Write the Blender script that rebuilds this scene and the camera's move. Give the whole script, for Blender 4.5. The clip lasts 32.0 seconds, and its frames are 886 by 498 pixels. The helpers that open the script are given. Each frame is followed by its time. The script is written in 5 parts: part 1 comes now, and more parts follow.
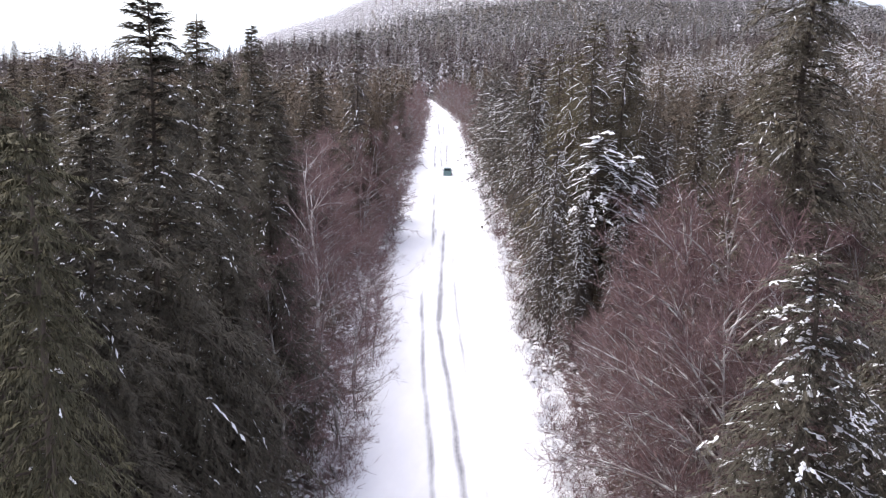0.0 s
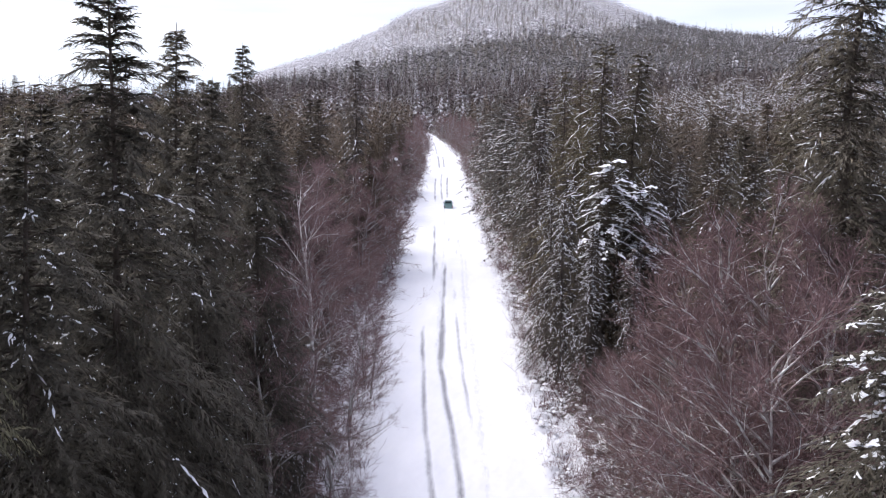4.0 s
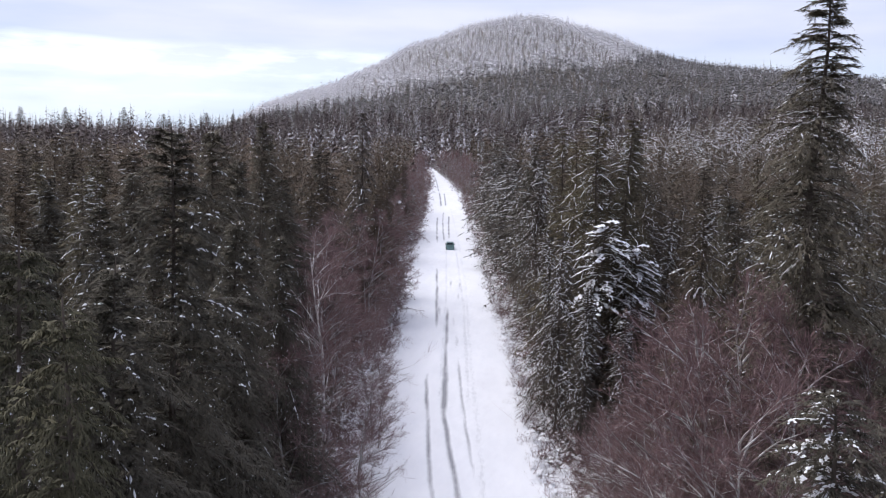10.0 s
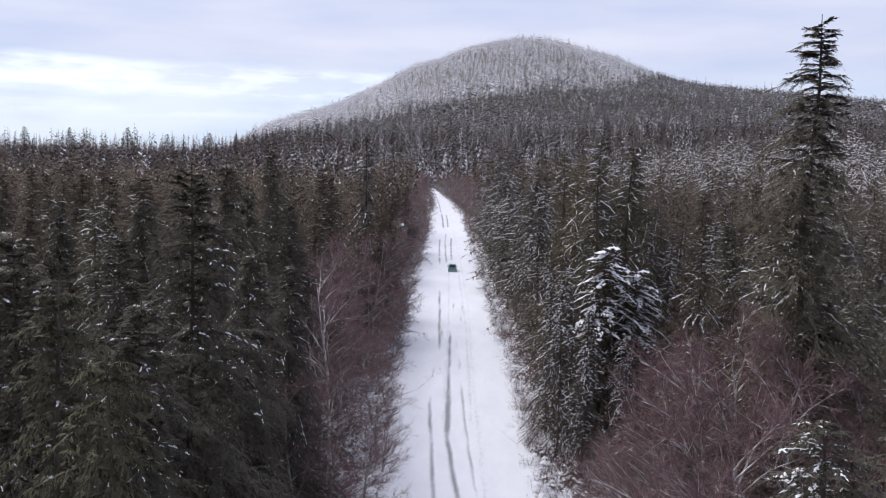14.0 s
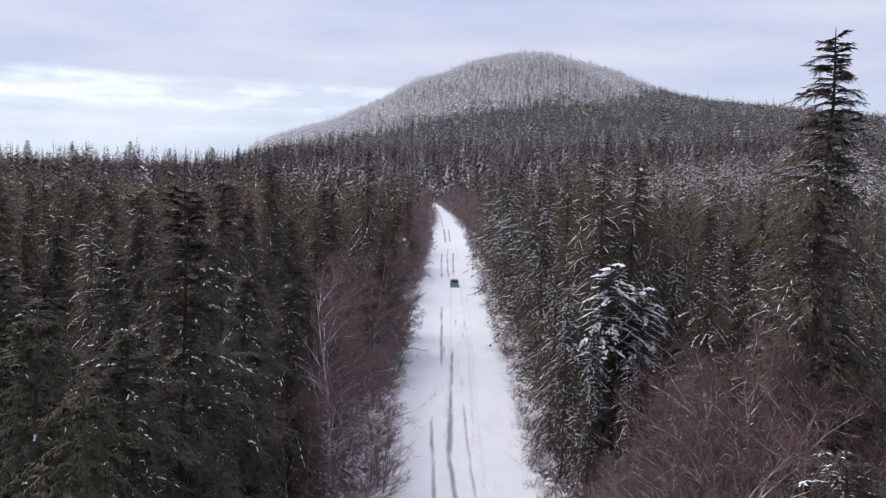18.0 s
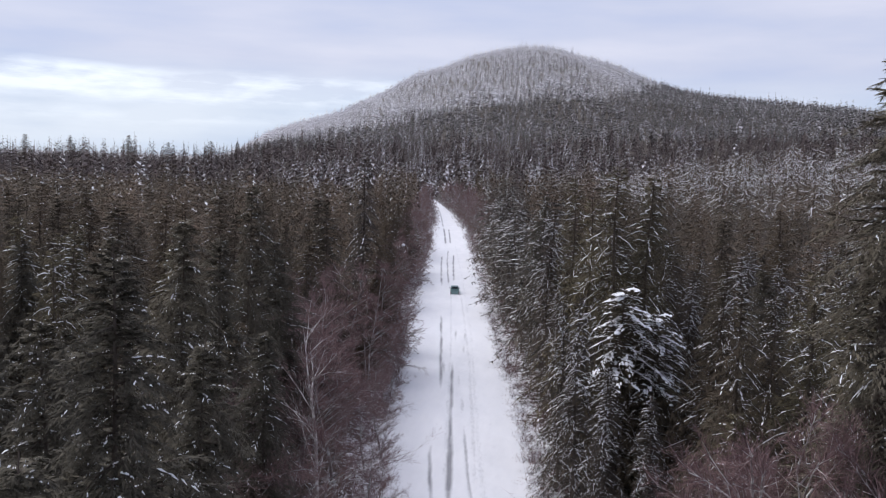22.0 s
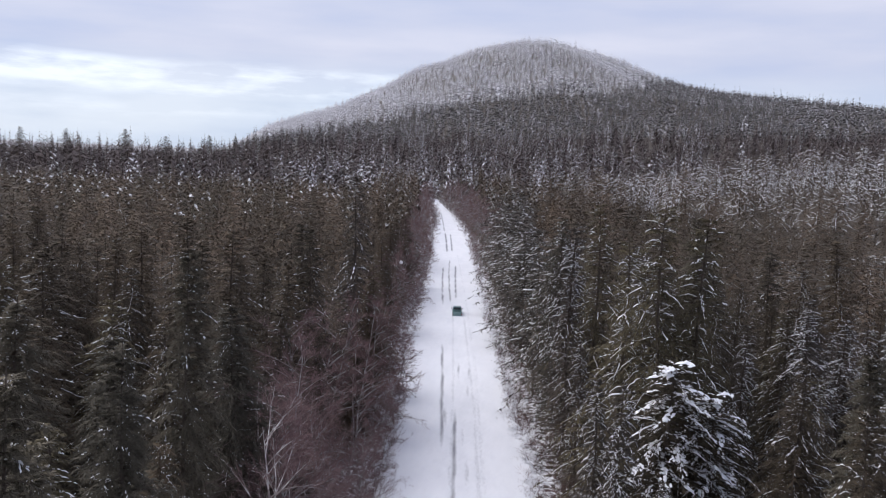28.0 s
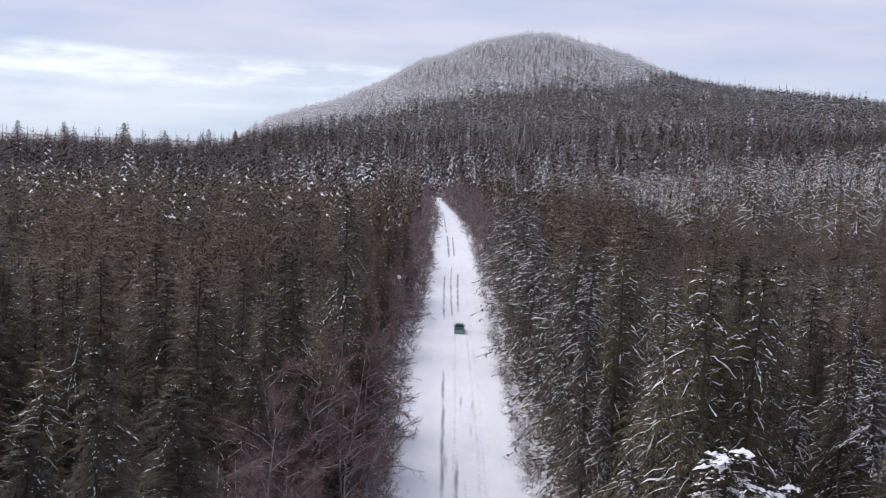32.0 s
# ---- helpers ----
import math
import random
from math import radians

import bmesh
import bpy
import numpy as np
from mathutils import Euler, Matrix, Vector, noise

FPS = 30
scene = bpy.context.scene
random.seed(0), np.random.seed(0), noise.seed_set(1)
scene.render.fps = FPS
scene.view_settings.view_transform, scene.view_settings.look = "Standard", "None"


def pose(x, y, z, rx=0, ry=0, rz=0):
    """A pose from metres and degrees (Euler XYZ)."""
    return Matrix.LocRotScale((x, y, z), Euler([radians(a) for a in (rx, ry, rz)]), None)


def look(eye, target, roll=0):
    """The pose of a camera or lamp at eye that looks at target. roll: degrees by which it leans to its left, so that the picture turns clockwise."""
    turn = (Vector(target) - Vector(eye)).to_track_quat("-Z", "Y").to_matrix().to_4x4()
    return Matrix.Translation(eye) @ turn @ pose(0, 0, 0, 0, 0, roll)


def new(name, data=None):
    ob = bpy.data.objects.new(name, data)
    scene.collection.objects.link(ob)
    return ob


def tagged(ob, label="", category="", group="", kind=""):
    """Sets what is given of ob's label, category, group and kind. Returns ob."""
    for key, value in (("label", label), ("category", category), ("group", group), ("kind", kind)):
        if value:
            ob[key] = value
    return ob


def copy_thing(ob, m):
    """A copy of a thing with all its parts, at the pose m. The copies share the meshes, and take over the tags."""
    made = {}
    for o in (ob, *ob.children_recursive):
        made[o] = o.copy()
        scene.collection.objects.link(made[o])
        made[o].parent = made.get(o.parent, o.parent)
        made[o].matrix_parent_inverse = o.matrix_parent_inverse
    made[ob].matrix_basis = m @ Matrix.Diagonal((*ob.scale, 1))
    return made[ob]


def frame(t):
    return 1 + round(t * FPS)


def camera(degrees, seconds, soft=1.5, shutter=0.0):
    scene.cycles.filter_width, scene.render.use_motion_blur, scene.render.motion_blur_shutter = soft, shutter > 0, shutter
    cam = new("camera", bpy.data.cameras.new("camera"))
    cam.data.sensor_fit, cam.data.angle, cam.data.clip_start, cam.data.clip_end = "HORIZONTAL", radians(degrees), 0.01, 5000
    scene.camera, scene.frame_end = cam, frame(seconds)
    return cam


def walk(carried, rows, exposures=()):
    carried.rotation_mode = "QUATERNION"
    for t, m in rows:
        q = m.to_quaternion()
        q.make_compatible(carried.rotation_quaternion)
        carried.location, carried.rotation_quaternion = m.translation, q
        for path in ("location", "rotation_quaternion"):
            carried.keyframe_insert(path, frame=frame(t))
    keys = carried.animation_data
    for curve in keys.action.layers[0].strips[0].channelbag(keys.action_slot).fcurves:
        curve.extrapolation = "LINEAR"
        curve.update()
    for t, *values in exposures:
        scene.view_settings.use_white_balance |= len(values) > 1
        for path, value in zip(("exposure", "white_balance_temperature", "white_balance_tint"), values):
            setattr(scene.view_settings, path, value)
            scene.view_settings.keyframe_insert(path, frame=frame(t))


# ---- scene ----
cam = camera(51.0, 32.0, soft=1.0)
PATH = [
    (0, (0.198, 0.903, 20.738), (0.154, 2.865, 20.352), 1.3),
    (0.5, (0.126, 1.755, 20.553), (0.082, 3.719, 20.177), 1.4),
    (1, (0.063, 2.611, 20.309), (0.018, 4.577, 19.944), 1.3),
    (1.5, (0.002, 3.508, 20.11), (-0.043, 5.476, 19.755), 1.3),
    (2, (-0.059, 4.189, 20.0), (-0.103, 6.158, 19.653), 1.4),
    (2.5, (-0.113, 4.566, 19.983), (-0.157, 6.537, 19.643), 1.4),
    (3, (-0.135, 4.746, 19.987), (-0.177, 6.718, 19.655), 1.4),
    (3.5, (-0.125, 4.775, 19.976), (-0.168, 6.748, 19.653), 1.4),
    (5.5, (-0.163, 5.154, 19.984), (-0.209, 7.134, 19.7), 1.4),
    (6, (-0.161, 5.196, 19.988), (-0.208, 7.177, 19.713), 1.4),
    (6.5, (-0.168, 5.28, 20.005), (-0.215, 7.261, 19.737), 1.5),
    (7, (-0.204, 5.463, 20.183), (-0.252, 7.445, 19.919), 1.5),
    (7.5, (-0.296, 5.058, 20.762), (-0.342, 7.039, 20.493), 1.6),
    (8, (-0.367, 4.032, 21.634), (-0.412, 6.012, 21.356), 1.6),
    (8.5, (-0.379, 2.861, 22.187), (-0.423, 4.841, 21.909), 1.6),
    (9, (-0.348, 1.844, 22.329), (-0.393, 3.826, 22.063), 1.6),
    (9.5, (-0.312, 1.22, 22.378), (-0.359, 3.203, 22.126), 1.6),
    (10, (-0.351, 1.007, 22.589), (-0.398, 2.991, 22.339), 1.6),
    (10.5, (-0.382, 0.751, 22.805), (-0.429, 2.735, 22.557), 1.6),
    (11, (-0.449, 0.451, 22.919), (-0.496, 2.436, 22.677), 1.6),
    (11.5, (-0.486, 0.164, 23.039), (-0.533, 2.149, 22.804), 1.7),
    (12, (-0.52, -0.065, 23.157), (-0.568, 1.921, 22.926), 1.7),
    (12.5, (-0.554, -0.182, 23.21), (-0.603, 1.805, 22.985), 1.7),
    (13, (-0.56, -0.24, 23.216), (-0.608, 1.747, 22.997), 1.7),
    (13.5, (-0.52, -0.233, 23.223), (-0.57, 1.755, 23.01), 1.7),
    (14, (-0.487, -0.25, 23.22), (-0.539, 1.738, 23.012), 1.7),
    (14.5, (-0.501, -0.243, 23.221), (-0.555, 1.746, 23.018), 1.8),
    (16.5, (-0.523, -0.139, 23.277), (-0.579, 1.852, 23.092), 1.8),
    (17, (-0.551, 0.064, 23.328), (-0.607, 2.054, 23.145), 1.8),
    (17.5, (-0.568, 0.422, 23.304), (-0.624, 2.413, 23.124), 1.8),
    (18, (-0.564, 0.898, 23.29), (-0.621, 2.889, 23.112), 1.8),
    (18.5, (-0.589, 1.455, 23.313), (-0.646, 3.446, 23.137), 1.9),
    (19, (-0.598, 2.093, 23.331), (-0.654, 4.085, 23.156), 1.9),
    (19.5, (-0.614, 2.816, 23.384), (-0.671, 4.808, 23.209), 1.9),
    (20, (-0.63, 3.543, 23.539), (-0.687, 5.535, 23.363), 1.9),
    (20.5, (-0.651, 4.276, 23.846), (-0.708, 6.267, 23.664), 1.9),
    (21, (-0.665, 5.098, 24.242), (-0.722, 7.089, 24.054), 1.9),
    (21.5, (-0.738, 5.99, 24.57), (-0.795, 7.98, 24.379), 2.0),
    (22, (-0.767, 6.851, 24.873), (-0.824, 8.841, 24.682), 2.0),
    (22.5, (-0.777, 7.658, 25.288), (-0.834, 9.648, 25.096), 2.0),
    (23, (-0.844, 8.599, 25.666), (-0.901, 10.588, 25.47), 2.1),
    (23.5, (-0.877, 9.693, 25.928), (-0.934, 11.683, 25.733), 2.0),
    (24, (-0.979, 11.008, 26.066), (-1.036, 12.998, 25.869), 2.1),
    (24.5, (-1.076, 12.564, 26.249), (-1.133, 14.553, 26.05), 2.2),
    (25, (-1.179, 14.237, 26.528), (-1.236, 16.226, 26.323), 2.2),
    (25.5, (-1.295, 15.714, 26.764), (-1.351, 17.702, 26.558), 2.2),
    (27.5, (-1.46, 20.321, 27.487), (-1.518, 22.309, 27.277), 2.5),
    (28, (-1.494, 21.339, 27.458), (-1.552, 23.328, 27.253), 2.4),
    (28.5, (-1.525, 22.349, 27.483), (-1.584, 24.338, 27.279), 2.3),
    (29, (-1.541, 23.394, 27.716), (-1.601, 25.382, 27.508), 2.3),
    (29.5, (-1.583, 24.419, 28.02), (-1.643, 26.407, 27.808), 2.3),
    (30, (-1.634, 25.343, 28.235), (-1.694, 27.331, 28.022), 2.4),
    (30.5, (-1.646, 26.328, 28.399), (-1.706, 28.316, 28.191), 2.4),
    (31, (-1.636, 27.692, 28.684), (-1.697, 29.68, 28.477), 2.4),
    (31.5, (-1.65, 29.641, 29.167), (-1.712, 31.629, 28.952), 2.4),
    (32, (-1.824, 31.998, 29.6), (-1.886, 33.985, 29.379), 2.5),
]
EXPOSURES = [(0.0, 1.2, 6720, 11), (1.5, 1.1, 6620, 12), (3.0, 0.98, 6500, 12), (6.0, 0.8, 6500, 11), (9.0, 0.64, 6480, 10), (13.0, 0.48, 6420, 10), (17.0, 0.36, 6450, 10), (20.0, 0.32, 6450, 10), (32.0, 0.32, 6450, 10)]
walk(cam, [(t, look(eye, target, roll)) for t, eye, target, roll in PATH], EXPOSURES)


# ---------- sky, sun, exposure ----------
SUN_ELEV, SUN_AZ = radians(46), radians(-62)
world = bpy.data.worlds.new("winter_sky")
scene.world = world
world.use_nodes = True
wn, wl = world.node_tree.nodes, world.node_tree.links
wn.clear()


def wnode(kind, **inputs):
    n = wn.new(kind)
    for k, v in inputs.items():
        n.inputs[k].default_value = v
    return n


def wmath(op, a, b=None):
    n = wn.new("ShaderNodeMath")
    n.operation = op
    for i, v in enumerate((a, b)):
        if v is None:
            continue
        if isinstance(v, (int, float)):
            n.inputs[i].default_value = v
        else:
            wl.new(v, n.inputs[i])
    return n.outputs[0]


def wramp(src, stops):
    n = wn.new("ShaderNodeValToRGB")
    while len(n.color_ramp.elements) < len(stops):
        n.color_ramp.elements.new(0.5)
    for e, (p, c) in zip(n.color_ramp.elements, stops):
        e.position, e.color = p, (*c, 1)
    wl.new(src, n.inputs[0])
    return n.outputs[0]


sky = wnode("ShaderNodeTexSky")
sky.sky_type, sky.sun_disc = "NISHITA", False
sky.sun_elevation, sky.sun_rotation = SUN_ELEV, SUN_AZ
coord = wn.new("ShaderNodeTexCoord")
sep = wn.new("ShaderNodeSeparateXYZ")
wl.new(coord.outputs["Generated"], sep.inputs[0])
stretch = wn.new("ShaderNodeMapping")
stretch.inputs["Scale"].default_value = (1.0, 1.0, 5.5)
wl.new(coord.outputs["Generated"], stretch.inputs[0])
broad = wnode("ShaderNodeTexNoise", Scale=2.6, Detail=5.0, Roughness=0.5)
fine = wnode("ShaderNodeTexNoise", Scale=7.0, Detail=7.0, Roughness=0.55)
for n in (broad, fine):
    wl.new(stretch.outputs[0], n.inputs["Vector"])
# a clear, bright strip between the cloud deck and the horizon, widest to the west
lift = wmath("ADD", sep.outputs["Z"], wmath("MULTIPLY", wmath("SUBTRACT", broad.outputs[0], 0.5), 0.035))
strip = wramp(lift, [(0.0, (0.04,) * 3), (0.03, (0.2,) * 3), (0.038, (0.5,) * 3), (0.047, (0.14,) * 3), (0.058, (0.85,) * 3), (0.076, (1, 1, 1)), (0.086, (0.0,) * 3)])
west = wramp(wmath("MULTIPLY", sep.outputs["X"], -1), [(0.0, (0.03,) * 3), (0.06, (0.4,) * 3), (0.14, (1, 1, 1))])
wisps = wramp(fine.outputs[0], [(0.41, (0.12,) * 3), (0.56, (1, 1, 1))])
strip_w = wmath("MULTIPLY", wmath("MULTIPLY", strip, west), wisps)
deck = wramp(broad.outputs[0], [(0.3, (0.485, 0.555, 0.8)), (0.5, (0.63, 0.66, 0.835)), (0.68, (0.77, 0.77, 0.905))])
cool = wn.new("ShaderNodeMix")
cool.data_type, cool.blend_type = "RGBA", "MULTIPLY"
cool.inputs[0].default_value = 1.0
wl.new(deck, cool.inputs[6])
wl.new(wramp(sep.outputs["Z"], [(0.0, (0.93, 1.05, 1.05)), (0.05, (0.96, 1.05, 1.05)), (0.1, (1, 1, 1))]), cool.inputs[7])
tone = wn.new("ShaderNodeMix")
tone.data_type = "RGBA"
wl.new(strip_w, tone.inputs[0])
wl.new(cool.outputs[2], tone.inputs[6])
tone.inputs[7].default_value = (0.98, 1.05, 1.17, 1)
cloud_bg = wnode("ShaderNodeBackground", Strength=0.83)
wl.new(tone.outputs[2], cloud_bg.inputs[0])
sky_bg = wnode("ShaderNodeBackground", Strength=0.1)
wl.new(sky.outputs[0], sky_bg.inputs[0])
mixs = wnode("ShaderNodeMixShader", Fac=0.9)
wl.new(sky_bg.outputs[0], mixs.inputs[1])
wl.new(cloud_bg.outputs[0], mixs.inputs[2])
wo = wn.new("ShaderNodeOutputWorld")
wl.new(mixs.outputs[0], wo.inputs[0])

sun_data = bpy.data.lights.new("sun", "SUN")
sun_data.energy, sun_data.angle, sun_data.color = 2.1, radians(60), (1.0, 0.96, 0.92)
sun = new("sun", sun_data)
_d = Vector((math.sin(SUN_AZ) * math.cos(SUN_ELEV), math.cos(SUN_AZ) * math.cos(SUN_ELEV), math.sin(SUN_ELEV)))
sun.matrix_world = look(_d * 100, (0, 0, 0))


# ---------- materials ----------
def material(name, rough=0.8, metal=0.0, spec=0.3):
    m = bpy.data.materials.new(name)
    m.use_nodes = True
    b = m.node_tree.nodes["Principled BSDF"]
    b.inputs["Roughness"].default_value, b.inputs["Metallic"].default_value = rough, metal
    b.inputs["Specular IOR Level"].default_value = spec
    return m, m.node_tree.nodes, m.node_tree.links, b


def ramp(nodes, links, src, stops):
    n = nodes.new("ShaderNodeValToRGB")
    while len(n.color_ramp.elements) < len(stops):
        n.color_ramp.elements.new(0.5)
    for e, (p, c) in zip(n.color_ramp.elements, stops):
        e.position, e.color = p, (*c, 1)
    links.new(src, n.inputs[0])
    return n.outputs[0]


def noise_of(nodes, links, scale, detail=5.0, rough=0.55, stretch=None, objectwise=False):
    t = nodes.new("ShaderNodeTexCoord")
    n = nodes.new("ShaderNodeTexNoise")
    n.inputs["Scale"].default_value, n.inputs["Detail"].default_value, n.inputs["Roughness"].default_value = scale, detail, rough
    src = t.outputs["Object"]
    if not objectwise:
        g = nodes.new("ShaderNodeNewGeometry")
        src = g.outputs["Position"]
    if stretch:
        mp = nodes.new("ShaderNodeMapping")
        mp.inputs["Scale"].default_value = stretch
        links.new(src, mp.inputs[0])
        src = mp.outputs[0]
    links.new(src, n.inputs["Vector"])
    return n.outputs[0]


def mix(nodes, links, fac, a, b, mode="MIX"):
    n = nodes.new("ShaderNodeMix")
    n.data_type, n.blend_type = "RGBA", mode
    for i, v in ((0, fac), (6, a), (7, b)):
        if isinstance(v, (int, float)):
            n.inputs[i].default_value = v
        elif isinstance(v, tuple):
            n.inputs[i].default_value = (*v, 1)
        else:
            links.new(v, n.inputs[i])
    return n.outputs[2]


def bump(nodes, links, bsdf, src, strength, dist):
    n = nodes.new("ShaderNodeBump")
    n.inputs["Strength"].default_value, n.inputs["Distance"].default_value = strength, dist
    links.new(src, n.inputs["Height"])
    links.new(n.outputs[0], bsdf.inputs["Normal"])


def foliage(name, dark, mid, olive, tone=False):
    """Needles: a tone of its own for each tree, each spray and each stretch of wood."""
    m, n, l, b = material(name, 0.75, 0, 0.2)
    g = n.new("ShaderNodeNewGeometry")
    if tone:
        o = n.new("ShaderNodeAttribute")
        o.attribute_name = "tone"
        own = o.outputs["Fac"]
    else:
        own = n.new("ShaderNodeObjectInfo").outputs["Random"]
    per_leaf = ramp(n, l, g.outputs["Random Per Island"], [(0.0, dark), (0.6, mid), (1.0, olive)])
    stand = ramp(n, l, noise_of(n, l, 0.05, 3.0), [(0.35, dark), (0.65, olive)])
    tree = ramp(n, l, own, [(0.0, tuple(0.5 * (a + c) for a, c in zip(dark, mid))), (0.5, mid), (1.0, olive)])
    c = mix(n, l, 0.3, per_leaf, stand)
    c = mix(n, l, 0.7 if tone else 0.45, c, tree)
    l.new(c, b.inputs["Base Color"])
    return m


M_NEEDLE = foliage("hemlock_needles", (0.0224, 0.0202, 0.0155), (0.0638, 0.0491, 0.0344), (0.1410, 0.1008, 0.0636))
M_NEEDLE_LINED = foliage("olive_needles", (0.0376, 0.0330, 0.0200), (0.0940, 0.0790, 0.0470), (0.1724, 0.1400, 0.0800))
M_NEEDLE_FAR = foliage("far_needles", (0.0353, 0.0343, 0.0277), (0.0921, 0.0728, 0.0529), (0.1749, 0.1233, 0.0848), True)
M_NEEDLE_NEAR = foliage("dark_hemlock_needles", (0.0324, 0.0310, 0.0260), (0.0784, 0.0710, 0.0560), (0.1651, 0.1400, 0.1010))
M_NEEDLE_GREY = foliage("grey_green_needles", (0.0313, 0.0285, 0.0255), (0.0711, 0.0595, 0.0525), (0.1181, 0.0940, 0.0800))
M_NEEDLE_ROW = foliage("verge_needles", (0.0376, 0.0355, 0.0315), (0.0732, 0.0650, 0.0565), (0.1212, 0.1000, 0.0845), True)
M_NEEDLE_OLIVE = foliage("yellowed_needles", (0.0335, 0.033, 0.0215), (0.08, 0.076, 0.047), (0.155, 0.135, 0.081))
# valley needles greyed towards purple, haze being mixed into their colour
M_NEEDLE_VALLEY = foliage("valley_needles", (0.0397, 0.0340, 0.0350), (0.0961, 0.0790, 0.0770), (0.1756, 0.1380, 0.1310), True)
# neutral grey rather than brown: distance haze put into the needle colour
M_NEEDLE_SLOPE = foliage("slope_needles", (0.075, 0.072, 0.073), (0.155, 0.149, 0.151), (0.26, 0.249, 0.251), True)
# pale lilac-grey of rime, with distance haze put into the colour
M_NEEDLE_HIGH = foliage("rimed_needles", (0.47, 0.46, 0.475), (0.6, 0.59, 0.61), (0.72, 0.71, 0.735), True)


def bark(name, a, b_, scale, snow=0.0):
    m, n, l, b = material(name, 0.9)
    c = ramp(n, l, noise_of(n, l, scale, 6.0, 0.6, (1, 1, 0.25)), [(0.3, a), (0.7, b_)])
    if snow:
        lichen = ramp(n, l, noise_of(n, l, 1.7, 5.0), [(0.46, (0, 0, 0)), (0.58, (1, 1, 1))])
        c = mix(n, l, lichen, c, (snow, snow, snow * 0.98))
    l.new(c, b.inputs["Base Color"])
    bump(n, l, b, noise_of(n, l, scale * 3, 4.0, 0.6, (1, 1, 0.2)), 0.5, 0.02)
    return m


M_BARK = bark("conifer_bark", (0.05, 0.038, 0.03), (0.13, 0.105, 0.09), 5.0)
M_DEAD = bark("grey_dead_wood", (0.14, 0.125, 0.11), (0.26, 0.24, 0.22), 5.0)
M_ALDER = bark("pale_alder_bark", (0.24, 0.195, 0.185), (0.46, 0.41, 0.40), 3.0, 0.72)
M_ALDER_DULL = bark("brown_alder_bark", (0.13, 0.10, 0.095), (0.28, 0.235, 0.225), 3.0, 0.42)


def twig_material(name, a, b_, c_):
    m, n, l, b = material(name, 0.85)
    g = n.new("ShaderNodeNewGeometry")
    per = ramp(n, l, g.outputs["Random Per Island"], [(0.0, a), (0.55, b_), (1.0, c_)])
    stand = ramp(n, l, noise_of(n, l, 0.35, 3.0), [(0.35, a), (0.65, c_)])
    l.new(mix(n, l, 0.35, per, stand), b.inputs["Base Color"])
    return m


M_TWIG = twig_material("reddish_twigs", (0.1, 0.056, 0.057), (0.195, 0.12, 0.12), (0.31, 0.215, 0.212))
M_BRUSH = twig_material("dry_brush", (0.06, 0.04, 0.032), (0.12, 0.085, 0.065), (0.24, 0.19, 0.16))


def snow_material(name, scale=1.0, dirt=0.0):
    m, n, l, b = material(name, 0.65, 0, 0.35)
    tone_ = ramp(n, l, noise_of(n, l, 0.6 * scale, 5.0), [(0.3, (0.80, 0.81, 0.85)), (0.7, (0.88, 0.88, 0.90))])
    l.new(tone_, b.inputs["Base Color"])
    b.inputs["Subsurface Weight"].default_value = 0.0
    bump(n, l, b, noise_of(n, l, 9.0 * scale, 6.0, 0.6), 0.35, 0.04)
    return m


M_SNOW = snow_material("clumped_snow", 2.0)
# frost on the far trees; its lilac-grey also carries painted haze
M_FROST_HAZE, _n, _l, _b = material("frosted_needles", 0.8)
_g = _n.new("ShaderNodeNewGeometry")
_l.new(mix(_n, _l, 0.5, ramp(_n, _l, _g.outputs["Random Per Island"], [(0.0, (0.62, 0.61, 0.63)), (0.6, (0.69, 0.68, 0.71)), (1.0, (0.77, 0.77, 0.80))]),
           ramp(_n, _l, noise_of(_n, _l, 0.02, 4.0), [(0.35, (0.5, 0.49, 0.51)), (0.65, (0.74, 0.73, 0.76))])), _b.inputs["Base Color"])

M_DUST, _n, _l, _b = material("dusted_needles", 0.8)
_g = _n.new("ShaderNodeNewGeometry")
_l.new(ramp(_n, _l, _g.outputs["Random Per Island"], [(0.0, (0.26, 0.255, 0.26)), (0.5, (0.42, 0.41, 0.42)), (1.0, (0.66, 0.66, 0.68))]), _b.inputs["Base Color"])

# road snow: driven thin where wheels have run
M_ROAD, _n, _l, _b = material("driven_snow", 0.6, 0, 0.3)
_a = _n.new("ShaderNodeAttribute")
_a.attribute_name = "wear"
_fleck = noise_of(_n, _l, 5.0, 6.0, 0.65, (1, 0.25, 1))
_w = _n.new("ShaderNodeMath")
_w.operation = "MULTIPLY_ADD"
_l.new(_fleck, _w.inputs[0])
_w.inputs[1].default_value = 0.55
_l.new(_a.outputs["Fac"], _w.inputs[2])
_wear = ramp(_n, _l, _w.outputs[0], [(0.40, (0, 0, 0)), (1.0, (1, 1, 1))])
_clean = ramp(_n, _l, noise_of(_n, _l, 0.5, 6.0, 0.6, (1, 0.3, 1)), [(0.3, (0.77, 0.775, 0.81)), (0.7, (0.85, 0.85, 0.88))])
_slush = ramp(_n, _l, noise_of(_n, _l, 12.0, 5.0), [(0.3, (0.17, 0.17, 0.185)), (0.7, (0.40, 0.40, 0.425))])
_l.new(mix(_n, _l, _wear, _clean, _slush), _b.inputs["Base Color"])
bump(_n, _l, _b, noise_of(_n, _l, 4.0, 7.0, 0.65), 0.35, 0.06)

